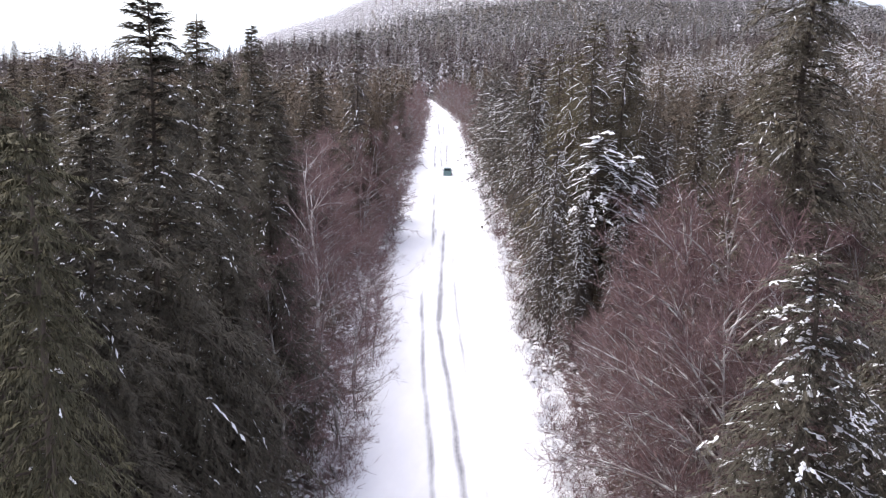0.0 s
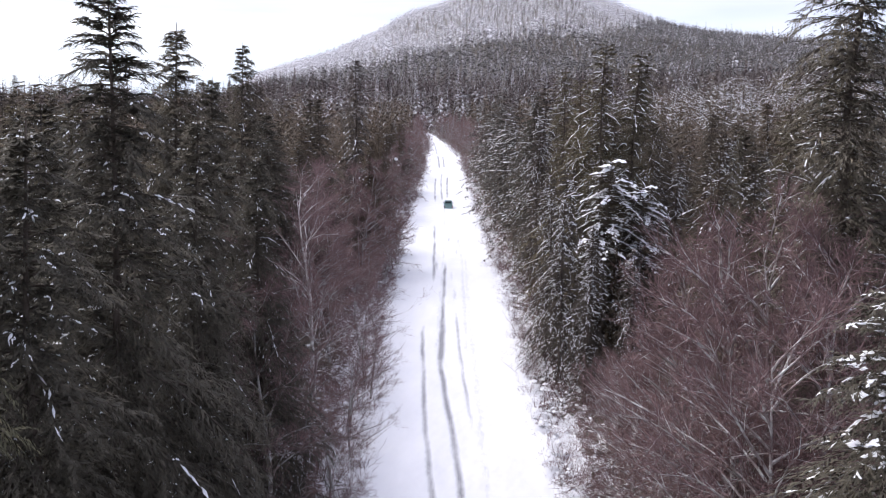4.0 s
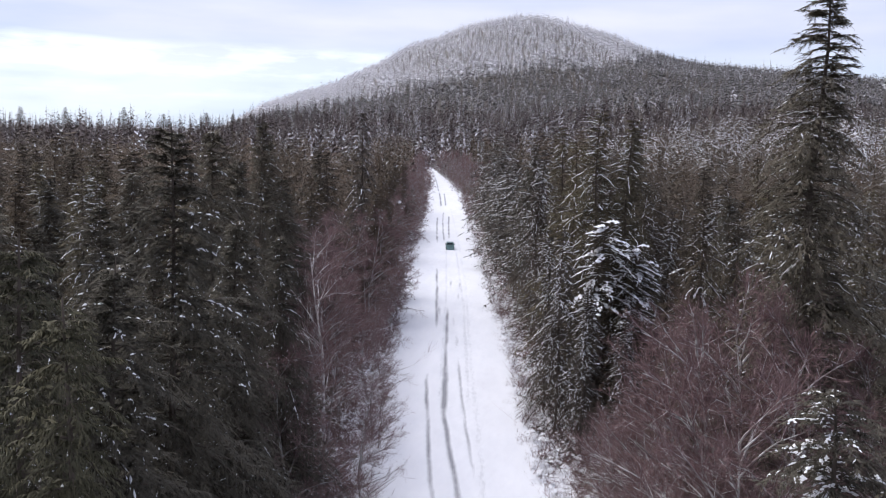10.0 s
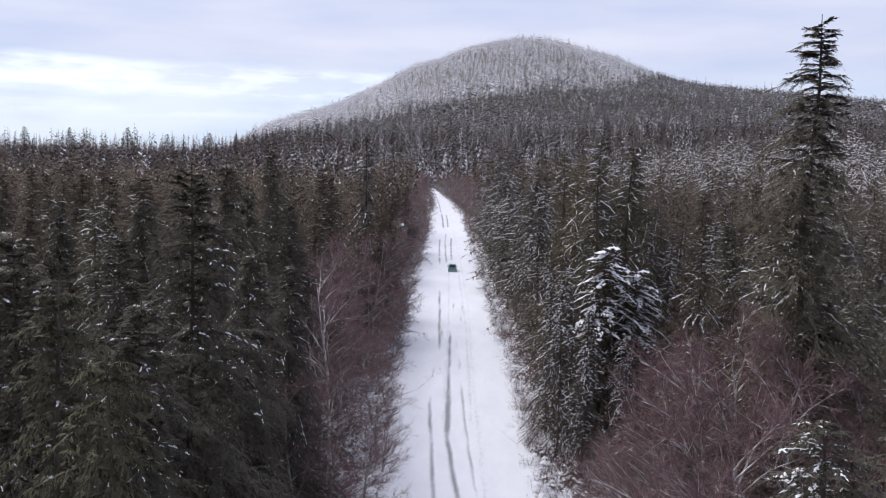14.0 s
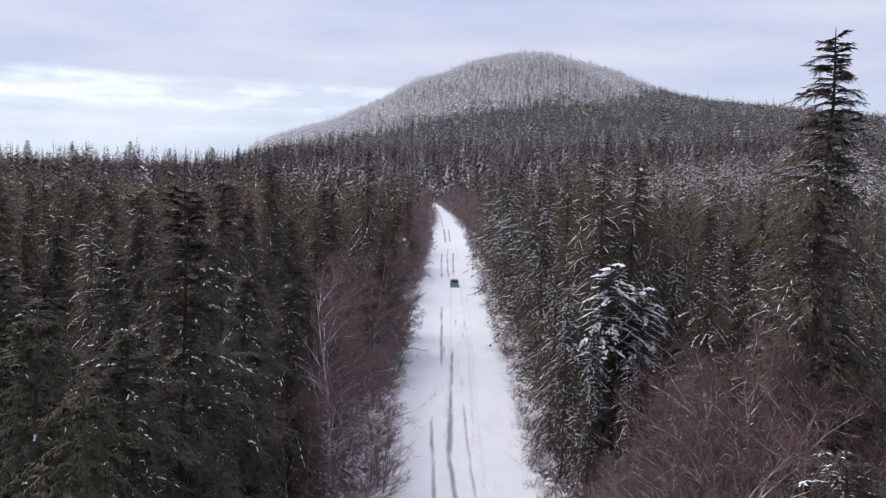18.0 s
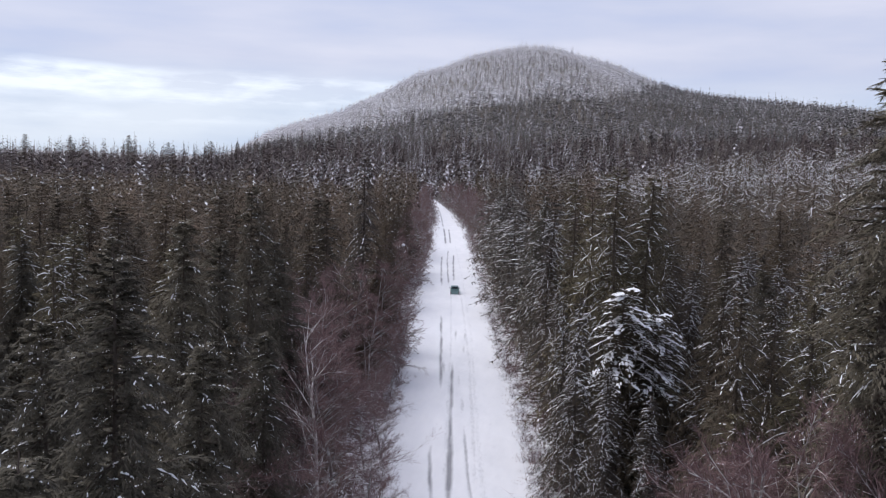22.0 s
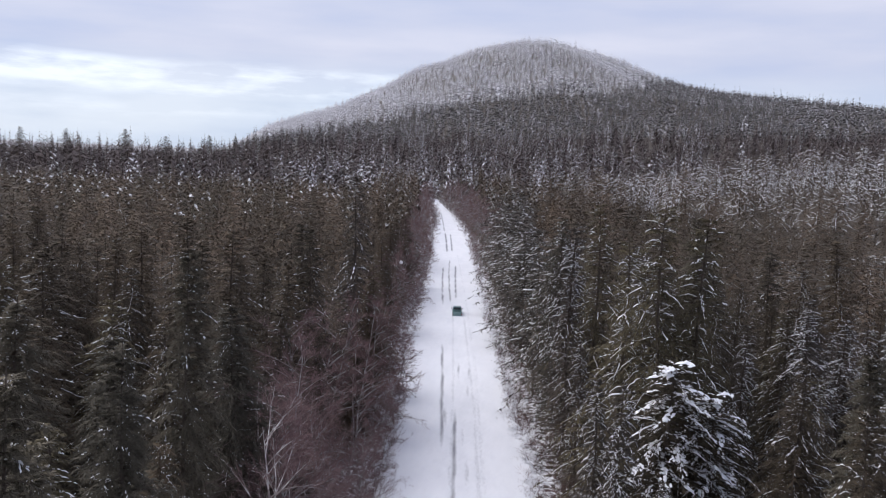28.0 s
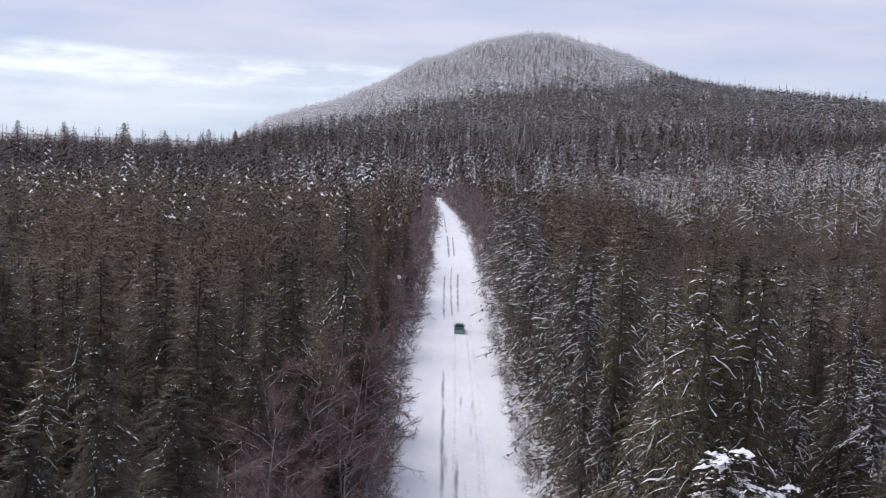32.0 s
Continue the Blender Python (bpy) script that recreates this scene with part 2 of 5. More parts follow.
# forest floor: snow broken by litter
M_GROUND, _n, _l, _b = material("snowy_forest_floor", 0.85)
_a = _n.new("ShaderNodeAttribute")
_a.attribute_name = "snow_cover"
_w = _n.new("ShaderNodeMath")
_w.operation = "MULTIPLY_ADD"
_l.new(_a.outputs["Fac"], _w.inputs[0])
_w.inputs[1].default_value = -0.12
_l.new(noise_of(_n, _l, 1.3, 8.0, 0.65), _w.inputs[2])
_lit = ramp(_n, _l, _w.outputs[0], [(0.36, (0, 0, 0)), (0.48, (1, 1, 1))])
_brown = ramp(_n, _l, noise_of(_n, _l, 7.0, 5.0), [(0.3, (0.035, 0.028, 0.022)), (0.7, (0.10, 0.08, 0.06))])
_white = ramp(_n, _l, noise_of(_n, _l, 0.4, 5.0), [(0.3, (0.74, 0.75, 0.79)), (0.7, (0.86, 0.86, 0.89))])
_l.new(mix(_n, _l, _lit, _white, _brown), _b.inputs["Base Color"])
bump(_n, _l, _b, noise_of(_n, _l, 3.0, 7.0), 0.6, 0.12)


# ---------- mesh helpers ----------
def mesh_from(name, verts, faces, mats, slots=None, smooth=False):
    """A mesh of triangles from numpy arrays."""
    me = bpy.data.meshes.new(name)
    v, f = np.asarray(verts, np.float32).reshape(-1, 3), np.asarray(faces, np.int32).reshape(-1, 3)
    me.vertices.add(len(v))
    me.vertices.foreach_set("co", v.ravel())
    me.loops.add(len(f) * 3)
    me.loops.foreach_set("vertex_index", f.ravel())
    me.polygons.add(len(f))
    me.polygons.foreach_set("loop_start", np.arange(0, len(f) * 3, 3, dtype=np.int32))
    for m in mats:
        me.materials.append(m)
    if slots is not None:
        me.polygons.foreach_set("material_index", np.asarray(slots, np.int32))
    me.update(calc_edges=True)
    me.polygons.foreach_set("use_smooth", np.full(len(f), smooth))
    return me


def crown_normals(v, up=0.65, rough=0.32, seed=0):
    """Directions that face out of and up from a crown round the z axis, a little uneven."""
    rad = np.hypot(v[:, 0], v[:, 1])[:, None] + 1e-6
    n = np.concatenate([v[:, :2] / rad * 0.42, np.full((len(v), 1), up)], 1)
    k = np.random.RandomState(seed).normal(0, rough, (len(v) // 3 + 1, 3))
    n += np.repeat(k, 3, 0)[:len(v)]
    return n / np.linalg.norm(n, axis=1, keepdims=True)


def face_out(v, f, n):
    """Turns each triangle so that it faces the same way as its directions."""
    g = np.cross(v[f[:, 1]] - v[f[:, 0]], v[f[:, 2]] - v[f[:, 0]])
    back = (g * n[f[:, 0]]).sum(1) < 0
    f = f.copy()
    f[back] = f[back][:, ::-1]
    return f


def set_normals(me, n):
    me.polygons.foreach_set("use_smooth", np.ones(len(me.polygons), bool))
    me.attributes.new("custom_normal", "FLOAT_VECTOR", "POINT").data.foreach_set("vector", n.astype(np.float32).ravel())


def crown_mesh(name, soup, mat, up=0.65):
    v, f, s = soup.arrays()
    n = crown_normals(v, up)
    me = mesh_from(name, v, face_out(v, f, n), [mat])
    set_normals(me, n)
    return me


def child(name, me, parent, label=""):
    ob = new(name, me)
    ob.parent = parent
    return tagged(ob, label)


def part(name, bm, mat, parent, label="", smooth=False):
    me = bpy.data.meshes.new(name)
    bm.to_mesh(me)
    bm.free()
    me.materials.append(mat)
    for p in me.polygons:
        p.use_smooth = smooth
    return child(name, me, parent, label)


class Soup:
    """Gathers triangles."""

    def __init__(self):
        self.v, self.f, self.s, self.n = [], [], [], 0

    def add(self, v, f, slot=0):
        v = np.asarray(v, float).reshape(-1, 3)
        f = np.asarray(f, int).reshape(-1, 3)
        self.v.append(v)
        self.f.append(f + self.n)
        self.s.append(np.full(len(f), slot))
        self.n += len(v)

    def arrays(self):
        return np.concatenate(self.v), np.concatenate(self.f), np.concatenate(self.s)

    def mesh(self, name, mats, smooth=False):
        v, f, s = self.arrays()
        return mesh_from(name, v, f, mats, s, smooth)


def tubes(a, b, ra, rb, sides=3):
    """Open tapered tubes from points a to points b (arrays)."""
    a, b = np.asarray(a, float).reshape(-1, 3), np.asarray(b, float).reshape(-1, 3)
    n = len(a)
    ra, rb = np.broadcast_to(ra, n), np.broadcast_to(rb, n)
    d = b - a
    d /= np.linalg.norm(d, axis=1, keepdims=True) + 1e-9
    up = np.where(np.abs(d[:, 2:3]) > 0.9, [[1.0, 0, 0]], [[0, 0, 1.0]])
    u = np.cross(d, up)
    u /= np.linalg.norm(u, axis=1, keepdims=True) + 1e-9
    w = np.cross(d, u)
    ang = np.arange(sides) * 2 * np.pi / sides
    ring = u[:, None] * np.cos(ang)[None, :, None] + w[:, None] * np.sin(ang)[None, :, None]
    v = np.concatenate([a[:, None] + ring * ra[:, None, None], b[:, None] + ring * rb[:, None, None]], 1)
    i = np.arange(sides)
    j = (i + 1) % sides
    f1 = np.stack([i, j, j + sides], 1)
    f2 = np.stack([i, j + sides, i + sides], 1)
    f = np.concatenate([f1, f2])[None] + (np.arange(n) * 2 * sides)[:, None, None]
    return v.reshape(-1, 3), f.reshape(-1, 3)


# ---------- the lie of the land ----------
def centre(y):
    """The road's middle line, which bears slowly to the west."""
    y = np.asarray(y, float)
    sway = np.interp(y, [0, 52, 70, 85, 120, 150, 180, 215, 260, 320, 360], [0, 0, -0.3, -0.72, -0.82, -1.04, -1.0, -0.72, -0.5, -0.35, 0])
    return 0.9 + sway - 0.0155 * y - 3.9e-5 * y ** 2 - 2.2e-4 * np.maximum(y - 330, 0) ** 2


def half(y):
    """Half the width of the open snow."""
    y = np.asarray(y, float)
    return np.interp(y, [0, 60, 74, 86, 110, 150, 200, 245, 294, 364, 440, 520], [5.5, 5.3, 5.6, 6.15, 5.95, 6.0, 5.5, 5.75, 4.95, 3.8, 3.1, 3.0])


def terrain(x, y):
    x, y = np.asarray(x, float), np.asarray(y, float)
    g = lambda cx, cy, sx, sy: np.exp(-0.5 * ((x - cx) / sx) ** 2 - 0.5 * ((y - cy) / sy) ** 2)
    h = 154 * g(100, 2250, 190, 420) + 76 * g(0, 2200, 400, 520)
    h += 16 * g(-260, 2300, 260, 500) + 26 * g(-175, 2250, 120, 400) + 11 * g(620, 1700, 120, 300) + 8 * g(240, 2200, 100, 400) + 22 * g(360, 2150, 150, 400)
    h += 102 * g(700, 1700, 520, 520) + 10 * g(0, 1250, 420, 300)
    h += 19 * g(120, 335, 45, 75)
    h += 1.5 * np.sin(x * 0.013 + 1) * np.sin(y * 0.011) * np.clip((y - 300) / 300, 0, 1)
    fold = np.sin(x * 0.021 + 1.3 * np.sin(y * 0.004)) * np.sin(y * 0.009 + x * 0.006) + 0.6 * np.sin(x * 0.047 + y * 0.013)
    west_end = np.clip((x / np.maximum(y, 1000.0) + 0.29) / 0.085, 0, 1)
    west_end = west_end * west_end * (3 - 2 * west_end)
    return (h + 0.022 * h * fold) * np.where(y > 700, west_end, 1.0)


# ---------- ground and road ----------
def grid_mesh(name, xs, ys, height, mat):
    X, Y = np.meshgrid(xs, ys)
    Z = height(X, Y)
    nx, ny = len(xs), len(ys)
    v = np.stack([X, Y, Z], -1).reshape(-1, 3)
    k = (np.arange(ny - 1)[:, None] * nx + np.arange(nx - 1)[None]).ravel()
    f = np.concatenate([np.stack([k, k + 1, k + nx + 1], 1), np.stack([k, k + nx + 1, k + nx], 1)])
    return mesh_from(name, v, f, [mat], smooth=True)


def wave(x, y, s, seed):
    """Smooth value noise on arrays, about -1 to 1."""
    r = np.random.RandomState(seed)
    out = 0
    for k in range(5):
        a, p, q = r.uniform(0, 2 * np.pi, 3)
        fq = (0.6 + 0.45 * k) / s
        out = out + np.sin((x * np.cos(a) + y * np.sin(a)) * fq * 2 * np.pi + p) * np.cos((x * np.sin(a) * 0.8 - y * np.cos(a) * 0.7) * fq * 2 * np.pi + q)
    return out / 2.5


def ground_z(x, y):
    d = np.abs(x - centre(y)) - half(y)
    ditch = -0.75 * np.exp(-((d - 1.6) / 1.4) ** 2) * (y < 520)
    out = np.clip((d + 0.5) / 1.5, 0, 1)
    inside = -0.25 * (1 - out) * (y < 520)
    return terrain(x, y) + inside + (ditch + 0.35 * wave(x, y, 9, 5)) * out * np.clip((900 - y) / 300, 0, 1)


gx = np.unique(np.concatenate([np.arange(-70, 70.1, 1.5), np.linspace(-400, 400, 81), np.linspace(-4200, 4200, 90)]).round(2))
gy = np.unique(np.concatenate([np.arange(-30, 260, 1.7), np.linspace(260, 800, 90), np.linspace(800, 4500, 110), np.linspace(-1500, -30, 20)]).round(2))
ground_me = grid_mesh("ground", gx, gy, ground_z, M_GROUND)
GX, GY = np.meshgrid(gx, gy)
cover = np.clip(1.0 - (np.abs(GX - centre(GY)) - half(GY)) / 6, 0.0, 1.0) * (GY < 460) - 0.8 * ((GY > 240) & (GY < 1500) & (np.abs(GX - centre(GY)) - half(GY) > 8))
ground_me.attributes.new("snow_cover", "FLOAT", "POINT").data.foreach_set("value", cover.ravel().astype(np.float32))
tagged(new("ground", ground_me), "snow-patched forest floor with brown litter rising to a hill", "ground", kind="structure")

# wheel tracks: (points along the lane, how worn, how wide)
TRACKS = [
    ([(-0.5, 36), (-1.3, 48.5), (-2.1, 58), (-2.8, 70.7), (-3.2, 77), (-3.5, 84)], 0.75, 0.13),
    ([(1.1, 36), (0.2, 48), (-0.1, 53.3), (-0.7, 60.5), (-1.3, 68.7), (-1.75, 74), (-1.9, 88.6), (-2.3, 116.5)], 0.8, 0.15),
    ([(-1.55, 71), (-1.75, 80), (-1.85, 89)], 0.85, 0.2),
    ([(0.7, 60), (-0.1, 73.6), (-0.7, 90.6)], 0.55, 0.11),
    ([(-0.85, 96.5), (-0.95, 101.5)], 0.7, 0.17), ([(-1.35, 107), (-1.45, 110)], 0.6, 0.15),
    ([(-3.3, 106), (-3.6, 114), (-4.2, 133), (-4.8, 150)], 0.75, 0.15), ([(-3.3, 112), (-3.5, 118)], 0.7, 0.25),
    ([(-2.2, 132), (-2.3, 139)], 0.6, 0.14), ([(-0.9, 132), (-0.95, 137)], 0.65, 0.16), ([(-1.0, 124), (-1.05, 128)], 0.6, 0.16),
    ([(-5.9, 185), (-6.5, 200), (-7.2, 222), (-7.5, 236)], 0.8, 0.17), ([(-4.6, 188), (-5.2, 203), (-6.0, 228), (-6.4, 250)], 0.75, 0.16),
    ([(-3.7, 192), (-4.4, 222), (-4.75, 240)], 0.8, 0.17), ([(-7.6, 268), (-8.6, 296), (-9.8, 322)], 0.9, 0.22),
    ([(-6.3, 270), (-7.0, 292), (-8.0, 318)], 0.8, 0.2), ([(-10.3, 330), (-12.6, 380), (-15.0, 425)], 0.7, 0.22),
    ([(1.9, 36), (1.2, 60), (0.6, 90), (-0.2, 140), (-2.2, 200), (-4.8, 265)], 0.2, 0.24), ([(0.4, 75), (-0.3, 120), (-1.9, 170), (-3.0, 186)], 0.26, 0.2),
    ([(-2.0, 75), (-2.6, 120), (-3.6, 165), (-4.3, 188)], 0.25, 0.2),
]
ru = np.unique(np.concatenate([np.arange(-5, 3.6, 0.11), np.linspace(-8, 8, 48)]).round(3))
ry = np.unique(np.concatenate([np.arange(-190, -30, 4.0), np.arange(-30, 30, 1.2), np.arange(30, 260, 0.55), np.arange(260, 520, 1.3)]).round(3))
U, RY = np.meshgrid(ru, ry)
RX = U + centre(RY)
wear = np.zeros_like(U)
for k, (pts, amount, wide) in enumerate(TRACKS):
    px, py = np.array([p[0] for p in pts]), np.array([p[1] for p in pts])
    tx = np.interp(RY, py, px) + 0.06 * wave(RY, RY * 0, 13, 40 + k)
    ends = np.clip((RY - py[0]) / 6 + 0.4, 0, 1) * np.clip((py[-1] - RY) / 6 + 0.4, 0, 1)
    patchy = np.clip(0.85 + 0.35 * wave(RX * 0.2, RY, 17, 60 + k), 0.35, 1)
    wear = np.maximum(wear, amount * ends * patchy * np.exp(-((RX - tx) / (1.35 * wide)) ** 2))
edge = half(RY) + 0.65 * wave(RX, RY, 7, 11) + 0.45 * wave(RX, RY, 2.2, 12)
RZ = 0.03 * wave(RX, RY, 6, 13) + 0.015 * wave(RX, RY, 1.3, 14) - 0.05 * wear + terrain(RX, RY)
RZ = RZ + 0.02 - 0.6 * np.clip((np.abs(U) - edge) / 1.2, 0, 1)
nx, ny = len(ru), len(ry)
k = (np.arange(ny - 1)[:, None] * nx + np.arange(nx - 1)[None]).ravel()
road_me = mesh_from("road", np.stack([RX, RY, RZ], -1).reshape(-1, 3), np.concatenate([np.stack([k, k + 1, k + nx + 1], 1), np.stack([k, k + nx + 1, k + nx], 1)]), [M_ROAD], smooth=True)
road_me.attributes.new("wear", "FLOAT", "POINT").data.foreach_set("value", wear.ravel().astype(np.float32))
tagged(new("road", road_me), "straight forest road under snow with dark wheel tracks", "road", kind="structure")


# ---------- conifers ----------
def conifer(seed, H, R, nb, nt, leaf, bare=0.08, droop=0.55, snow=0.3, pads=1.0, lean=0.0, thin=1.0, feather=9, pow_=0.75, streak=0.3, size=0.09, hang=0.4, dens=0.8, lines=0.0, line_w=0.035, segs=7, slender=1.0, whole=0.86, capped=0.0, lump=0.0):
    """Arrays of trunk, branch wood, needle sprays and snow pads for a conifer of height H and crown radius R, standing at the origin."""
    r = np.random.RandomState(seed)
    bend = lambda z: np.stack([lean * (z / H) ** 2 * H + 0.12 * np.sin(z * 0.5 + seed), 0.12 * np.cos(z * 0.4 + seed) - 0.12 * np.cos(seed), z], -1)
    trunk = Soup()
    zs = np.linspace(-0.6, H, 11)
    c = bend(zs)
    rad = 0.011 * H * (1 - np.clip(zs / H, 0, 1)) ** 0.85 + 0.015
    rad[0] *= 1.35
    v, f = tubes(c[:-1], c[1:], rad[:-1], rad[1:], 7)
    trunk.add(v, f)
    u = np.sort(((np.arange(nb) + r.uniform(-0.6, 1.6, nb)) / nb).clip(0, 1) ** dens)
    h = H * (bare + (0.985 - bare) * u)
    az = np.arange(nb) * 2.39996 + r.normal(0, 0.35, nb)
    rel = 1 - h / H
    L = R * (np.clip(rel / (1 - bare), 0, 1) ** pow_) * r.uniform(0.62, 1.12, nb) * (1 - 0.25 * np.exp(-((rel - 1) / 0.25) ** 2)) + 0.28
    L *= 1 + 0.22 * np.sin(az * 1.0 + 1.7 * seed + h * 0.35) + 0.12 * np.sin(h * 1.9 + seed)
    rise = np.interp(rel, [0, 0.15, 0.5, 1], [0.55, 0.2, 0.06, -0.12]) + r.normal(0, 0.15, nb)
    dr = droop * r.uniform(0.6, 1.4, nb) * np.interp(rel, [0, 0.2, 1], [0.6, 0.95, 1.0])
    base = bend(h)
    hd = np.stack([np.cos(az), np.sin(az), np.zeros(nb)], 1)
    side = np.stack([-np.sin(az), np.cos(az), np.zeros(nb)], 1)

    wob = r.normal(0, 0.16, nb)

    def along(i, s):
        out = base[i] + hd[i] * (L[i] * s)[:, None]
        out[:, 2] += L[i] * (rise[i] * s - dr[i] * s * s)
        out += side[i] * (wob[i] * L[i] * s * s)[:, None]
        return out

    idx = np.arange(nb)
    wood = Soup()
    cuts = np.linspace(0, 1, 4)
    for a, b_ in zip(cuts[:-1], cuts[1:]):
        rr = 0.012 * L + 0.008
        v, f = tubes(along(idx, np.full(nb, a)), along(idx, np.full(nb, b_)), rr * (1.05 - a), rr * (1.05 - b_), 3)
        wood.add(v, f)
    # sprays
    sprays = Soup()
    I = np.repeat(idx, nt)
    S = np.clip((np.tile((np.arange(nt) + 0.5) / nt, nb)) * 0.92 + 0.1 + r.normal(0, 0.03, nb * nt), 0.08, 1.0)
    SD = np.tile(np.where(np.arange(nt) % 2 == 0, 1.0, -1.0), nb)
    P = along(I, S)
    ang = r.uniform(0.5, 1.3, nb * nt)
    tip = S > 0.93
    ang[tip] *= 0.25
    D = hd[I] * np.cos(ang)[:, None] + side[I] * (SD * np.sin(ang))[:, None]
    D[:, 2] += rise[I] - 2 * dr[I] * S * 0.5 + r.normal(-0.08, 0.22, nb * nt)
    D /= np.linalg.norm(D, axis=1, keepdims=True)
    l = (0.46 * L[I] * (1.0 - 0.62 * S) + 0.14) * r.uniform(0.4, 1.3, nb * nt)
    N = len(I)
    across = np.cross(D, [0, 0, 1.0])
    across /= np.linalg.norm(across, axis=1, keepdims=True) + 1e-9
    # each spray is a drooping axis with small hanging leaflets
    m = feather
    q = (np.arange(m) + 0.4) / m
    J = np.repeat(np.arange(N), m)
    Q = np.tile(q, N) + r.normal(0, 0.04, N * m)
    sd = np.tile(np.where(np.arange(m) % 2 == 0, 1.0, -1.0), N)
    root = P[J] + D[J] * (l[J] * Q)[:, None]
    root[:, 2] -= 0.35 * l[J] * Q ** 2
    ln = leaf * (0.35 + 0.55 * l[J]) * (1.1 - 0.6 * Q) * r.uniform(0.6, 1.35, N * m)
    d2 = D[J] * 0.7 + across[J] * (sd * 0.7)[:, None]
    d2[:, 2] -= hang * r.uniform(0.3, 1.3, N * m)
    d2 /= np.linalg.norm(d2, axis=1, keepdims=True)
    wdt = (ln * 0.22 * thin)[:, None] * D[J]
    v = np.stack([root - wdt, root + wdt, root + d2 * ln[:, None]], 1).reshape(-1, 3)
    sprays.add(v, np.arange(len(v)).reshape(-1, 3))
    end = P + D * l[:, None]
    end[:, 2] -= 0.4 * l
    w2 = across * (0.012 * l * thin + 0.007)[:, None]
    v = np.stack([P - w2, P + w2, end], 1).reshape(-1, 3)
    sprays.add(v, np.arange(len(v)).reshape(-1, 3))
    # snow lying along the branches
    pad = Soup()
    K = int(nb * pads)
    if K:
        patch = 0.55 + 0.9 * np.sin(az + 0.3 * h + seed) * np.sin(h * 0.8 + 2 * seed)
        pick = r.uniform(size=nb) < snow * np.clip(patch, 0.1, 1.2)
        spots = max(1, int(round(pads * 2)))
        C = 4
        ii = np.repeat(idx[pick], spots * C)
        n = len(ii)
        if n:
            m_ = n // C
            rep_ = lambda a: np.repeat(a, C)
            step = np.tile(np.arange(C) - (C - 1) / 2, m_)
            line = rep_(r.uniform(size=m_) < streak)
            big = rep_(np.minimum(r.gamma(2.0, 0.5, m_) + 0.25, 1.7))
            s0 = np.clip(rep_(r.uniform(0.2, 0.95, m_)) + np.where(line, step * 0.33 / np.maximum(L[ii], 0.6), 0), 0.08, 1.02)
            sway = rep_(r.normal(0, 0.17, m_)) * np.where(line, 0.15, 1.0)
            c0 = along(ii, s0) + side[ii] * (sway * L[ii] * (1 - 0.6 * s0))[:, None]
            ahead = along(ii, np.minimum(s0 + 0.1, 1.05)) - along(ii, s0 - 0.1)
            ahead /= np.linalg.norm(ahead, axis=1, keepdims=True)
            turn = np.where(line, 0, rep_(r.normal(0, 0.5, m_)) + np.sign(sway) * 0.7) + r.normal(0, 0.2, n)
            sidew = np.cross([0, 0, 1.0], ahead)
            ax = ahead * np.cos(turn)[:, None] + sidew * np.sin(turn)[:, None]
            ay = np.cross([0, 0, 1.0], ax)
            ay /= np.linalg.norm(ay, axis=1, keepdims=True)
            la = np.where(line, r.uniform(0.14, 0.24, n), size * big * r.uniform(0.5, 1.3, n))
            lb = la * np.where(line, r.uniform(0.12, 0.26, n) * np.clip(big, 0.5, 1.8), r.uniform(0.4, 0.8, n) * slender)
            slim = np.clip(0.3 + 3.0 * rel[ii], 0, 1)
            la, lb = la * slim, lb * slim
            c0 += ax * np.where(line, 0, step * size * big * 1.1 * slim)[:, None] + r.normal(0, 0.3, (n, 3)) * lb[:, None]
            c0[:, 2] += 0.03 - np.where(line, 0, np.abs(step) * 0.3 * size)
            ring = np.stack([c0 + ax * la[:, None], c0 + ay * lb[:, None], c0 - ax * la[:, None], c0 - ay * lb[:, None]], 1)
            ring[:, :, 2] -= 0.02
            ring += r.normal(0, 0.2, ring.shape) * lb[:, None, None]
            top = c0.copy()
            top[:, 2] += np.minimum(0.6 * lb + 0.015, 0.1)
            v = np.concatenate([ring, top[:, None]], 1).reshape(-1, 3)
            tri = np.array([(a, (a + 1) % 4, 4) for a in range(4)])
            pad.add(v, (np.arange(n)[:, None, None] * 5 + tri[None]))
    # lumps that weigh down the upper boughs
    heavy = idx[(h > capped * H) & (r.uniform(size=nb) < 0.5) & (L > 0.9)] if lump else []
    if len(heavy):
        per = 17
        ii = np.repeat(heavy, per)
        n = len(ii)
        s0 = np.tile((np.arange(per) + 0.5) / per, len(heavy)) * 0.85 + 0.18 + r.normal(0, 0.03, n)
        ax = along(ii, s0 + 0.06) - along(ii, s0 - 0.06)
        ax /= np.linalg.norm(ax, axis=1, keepdims=True)
        c0 = along(ii, s0) + side[ii] * r.normal(0, 0.16, (n, 1))
        c0[:, 2] += 0.1 + r.normal(0, 0.05, n)
        la, lb = lump * (r.gamma(2.0, 0.045, n) + 0.045), lump * (r.gamma(2.0, 0.032, n) + 0.035)
        ang = np.arange(8) * np.pi / 4
        ring = c0[:, None] + ax[:, None] * (np.cos(ang) * la[:, None] * r.uniform(0.7, 1.2, (n, 8)))[:, :, None] + side[ii][:, None] * (np.sin(ang) * lb[:, None] * r.uniform(0.7, 1.2, (n, 8)))[:, :, None]
        ring[:, :, 2] -= 0.03
        top = c0.copy()
        top[:, 2] += 0.7 * lb
        v = np.concatenate([ring, top[:, None]], 1).reshape(-1, 3)
        tri = np.array([(a, (a + 1) % 8, 8) for a in range(8)])
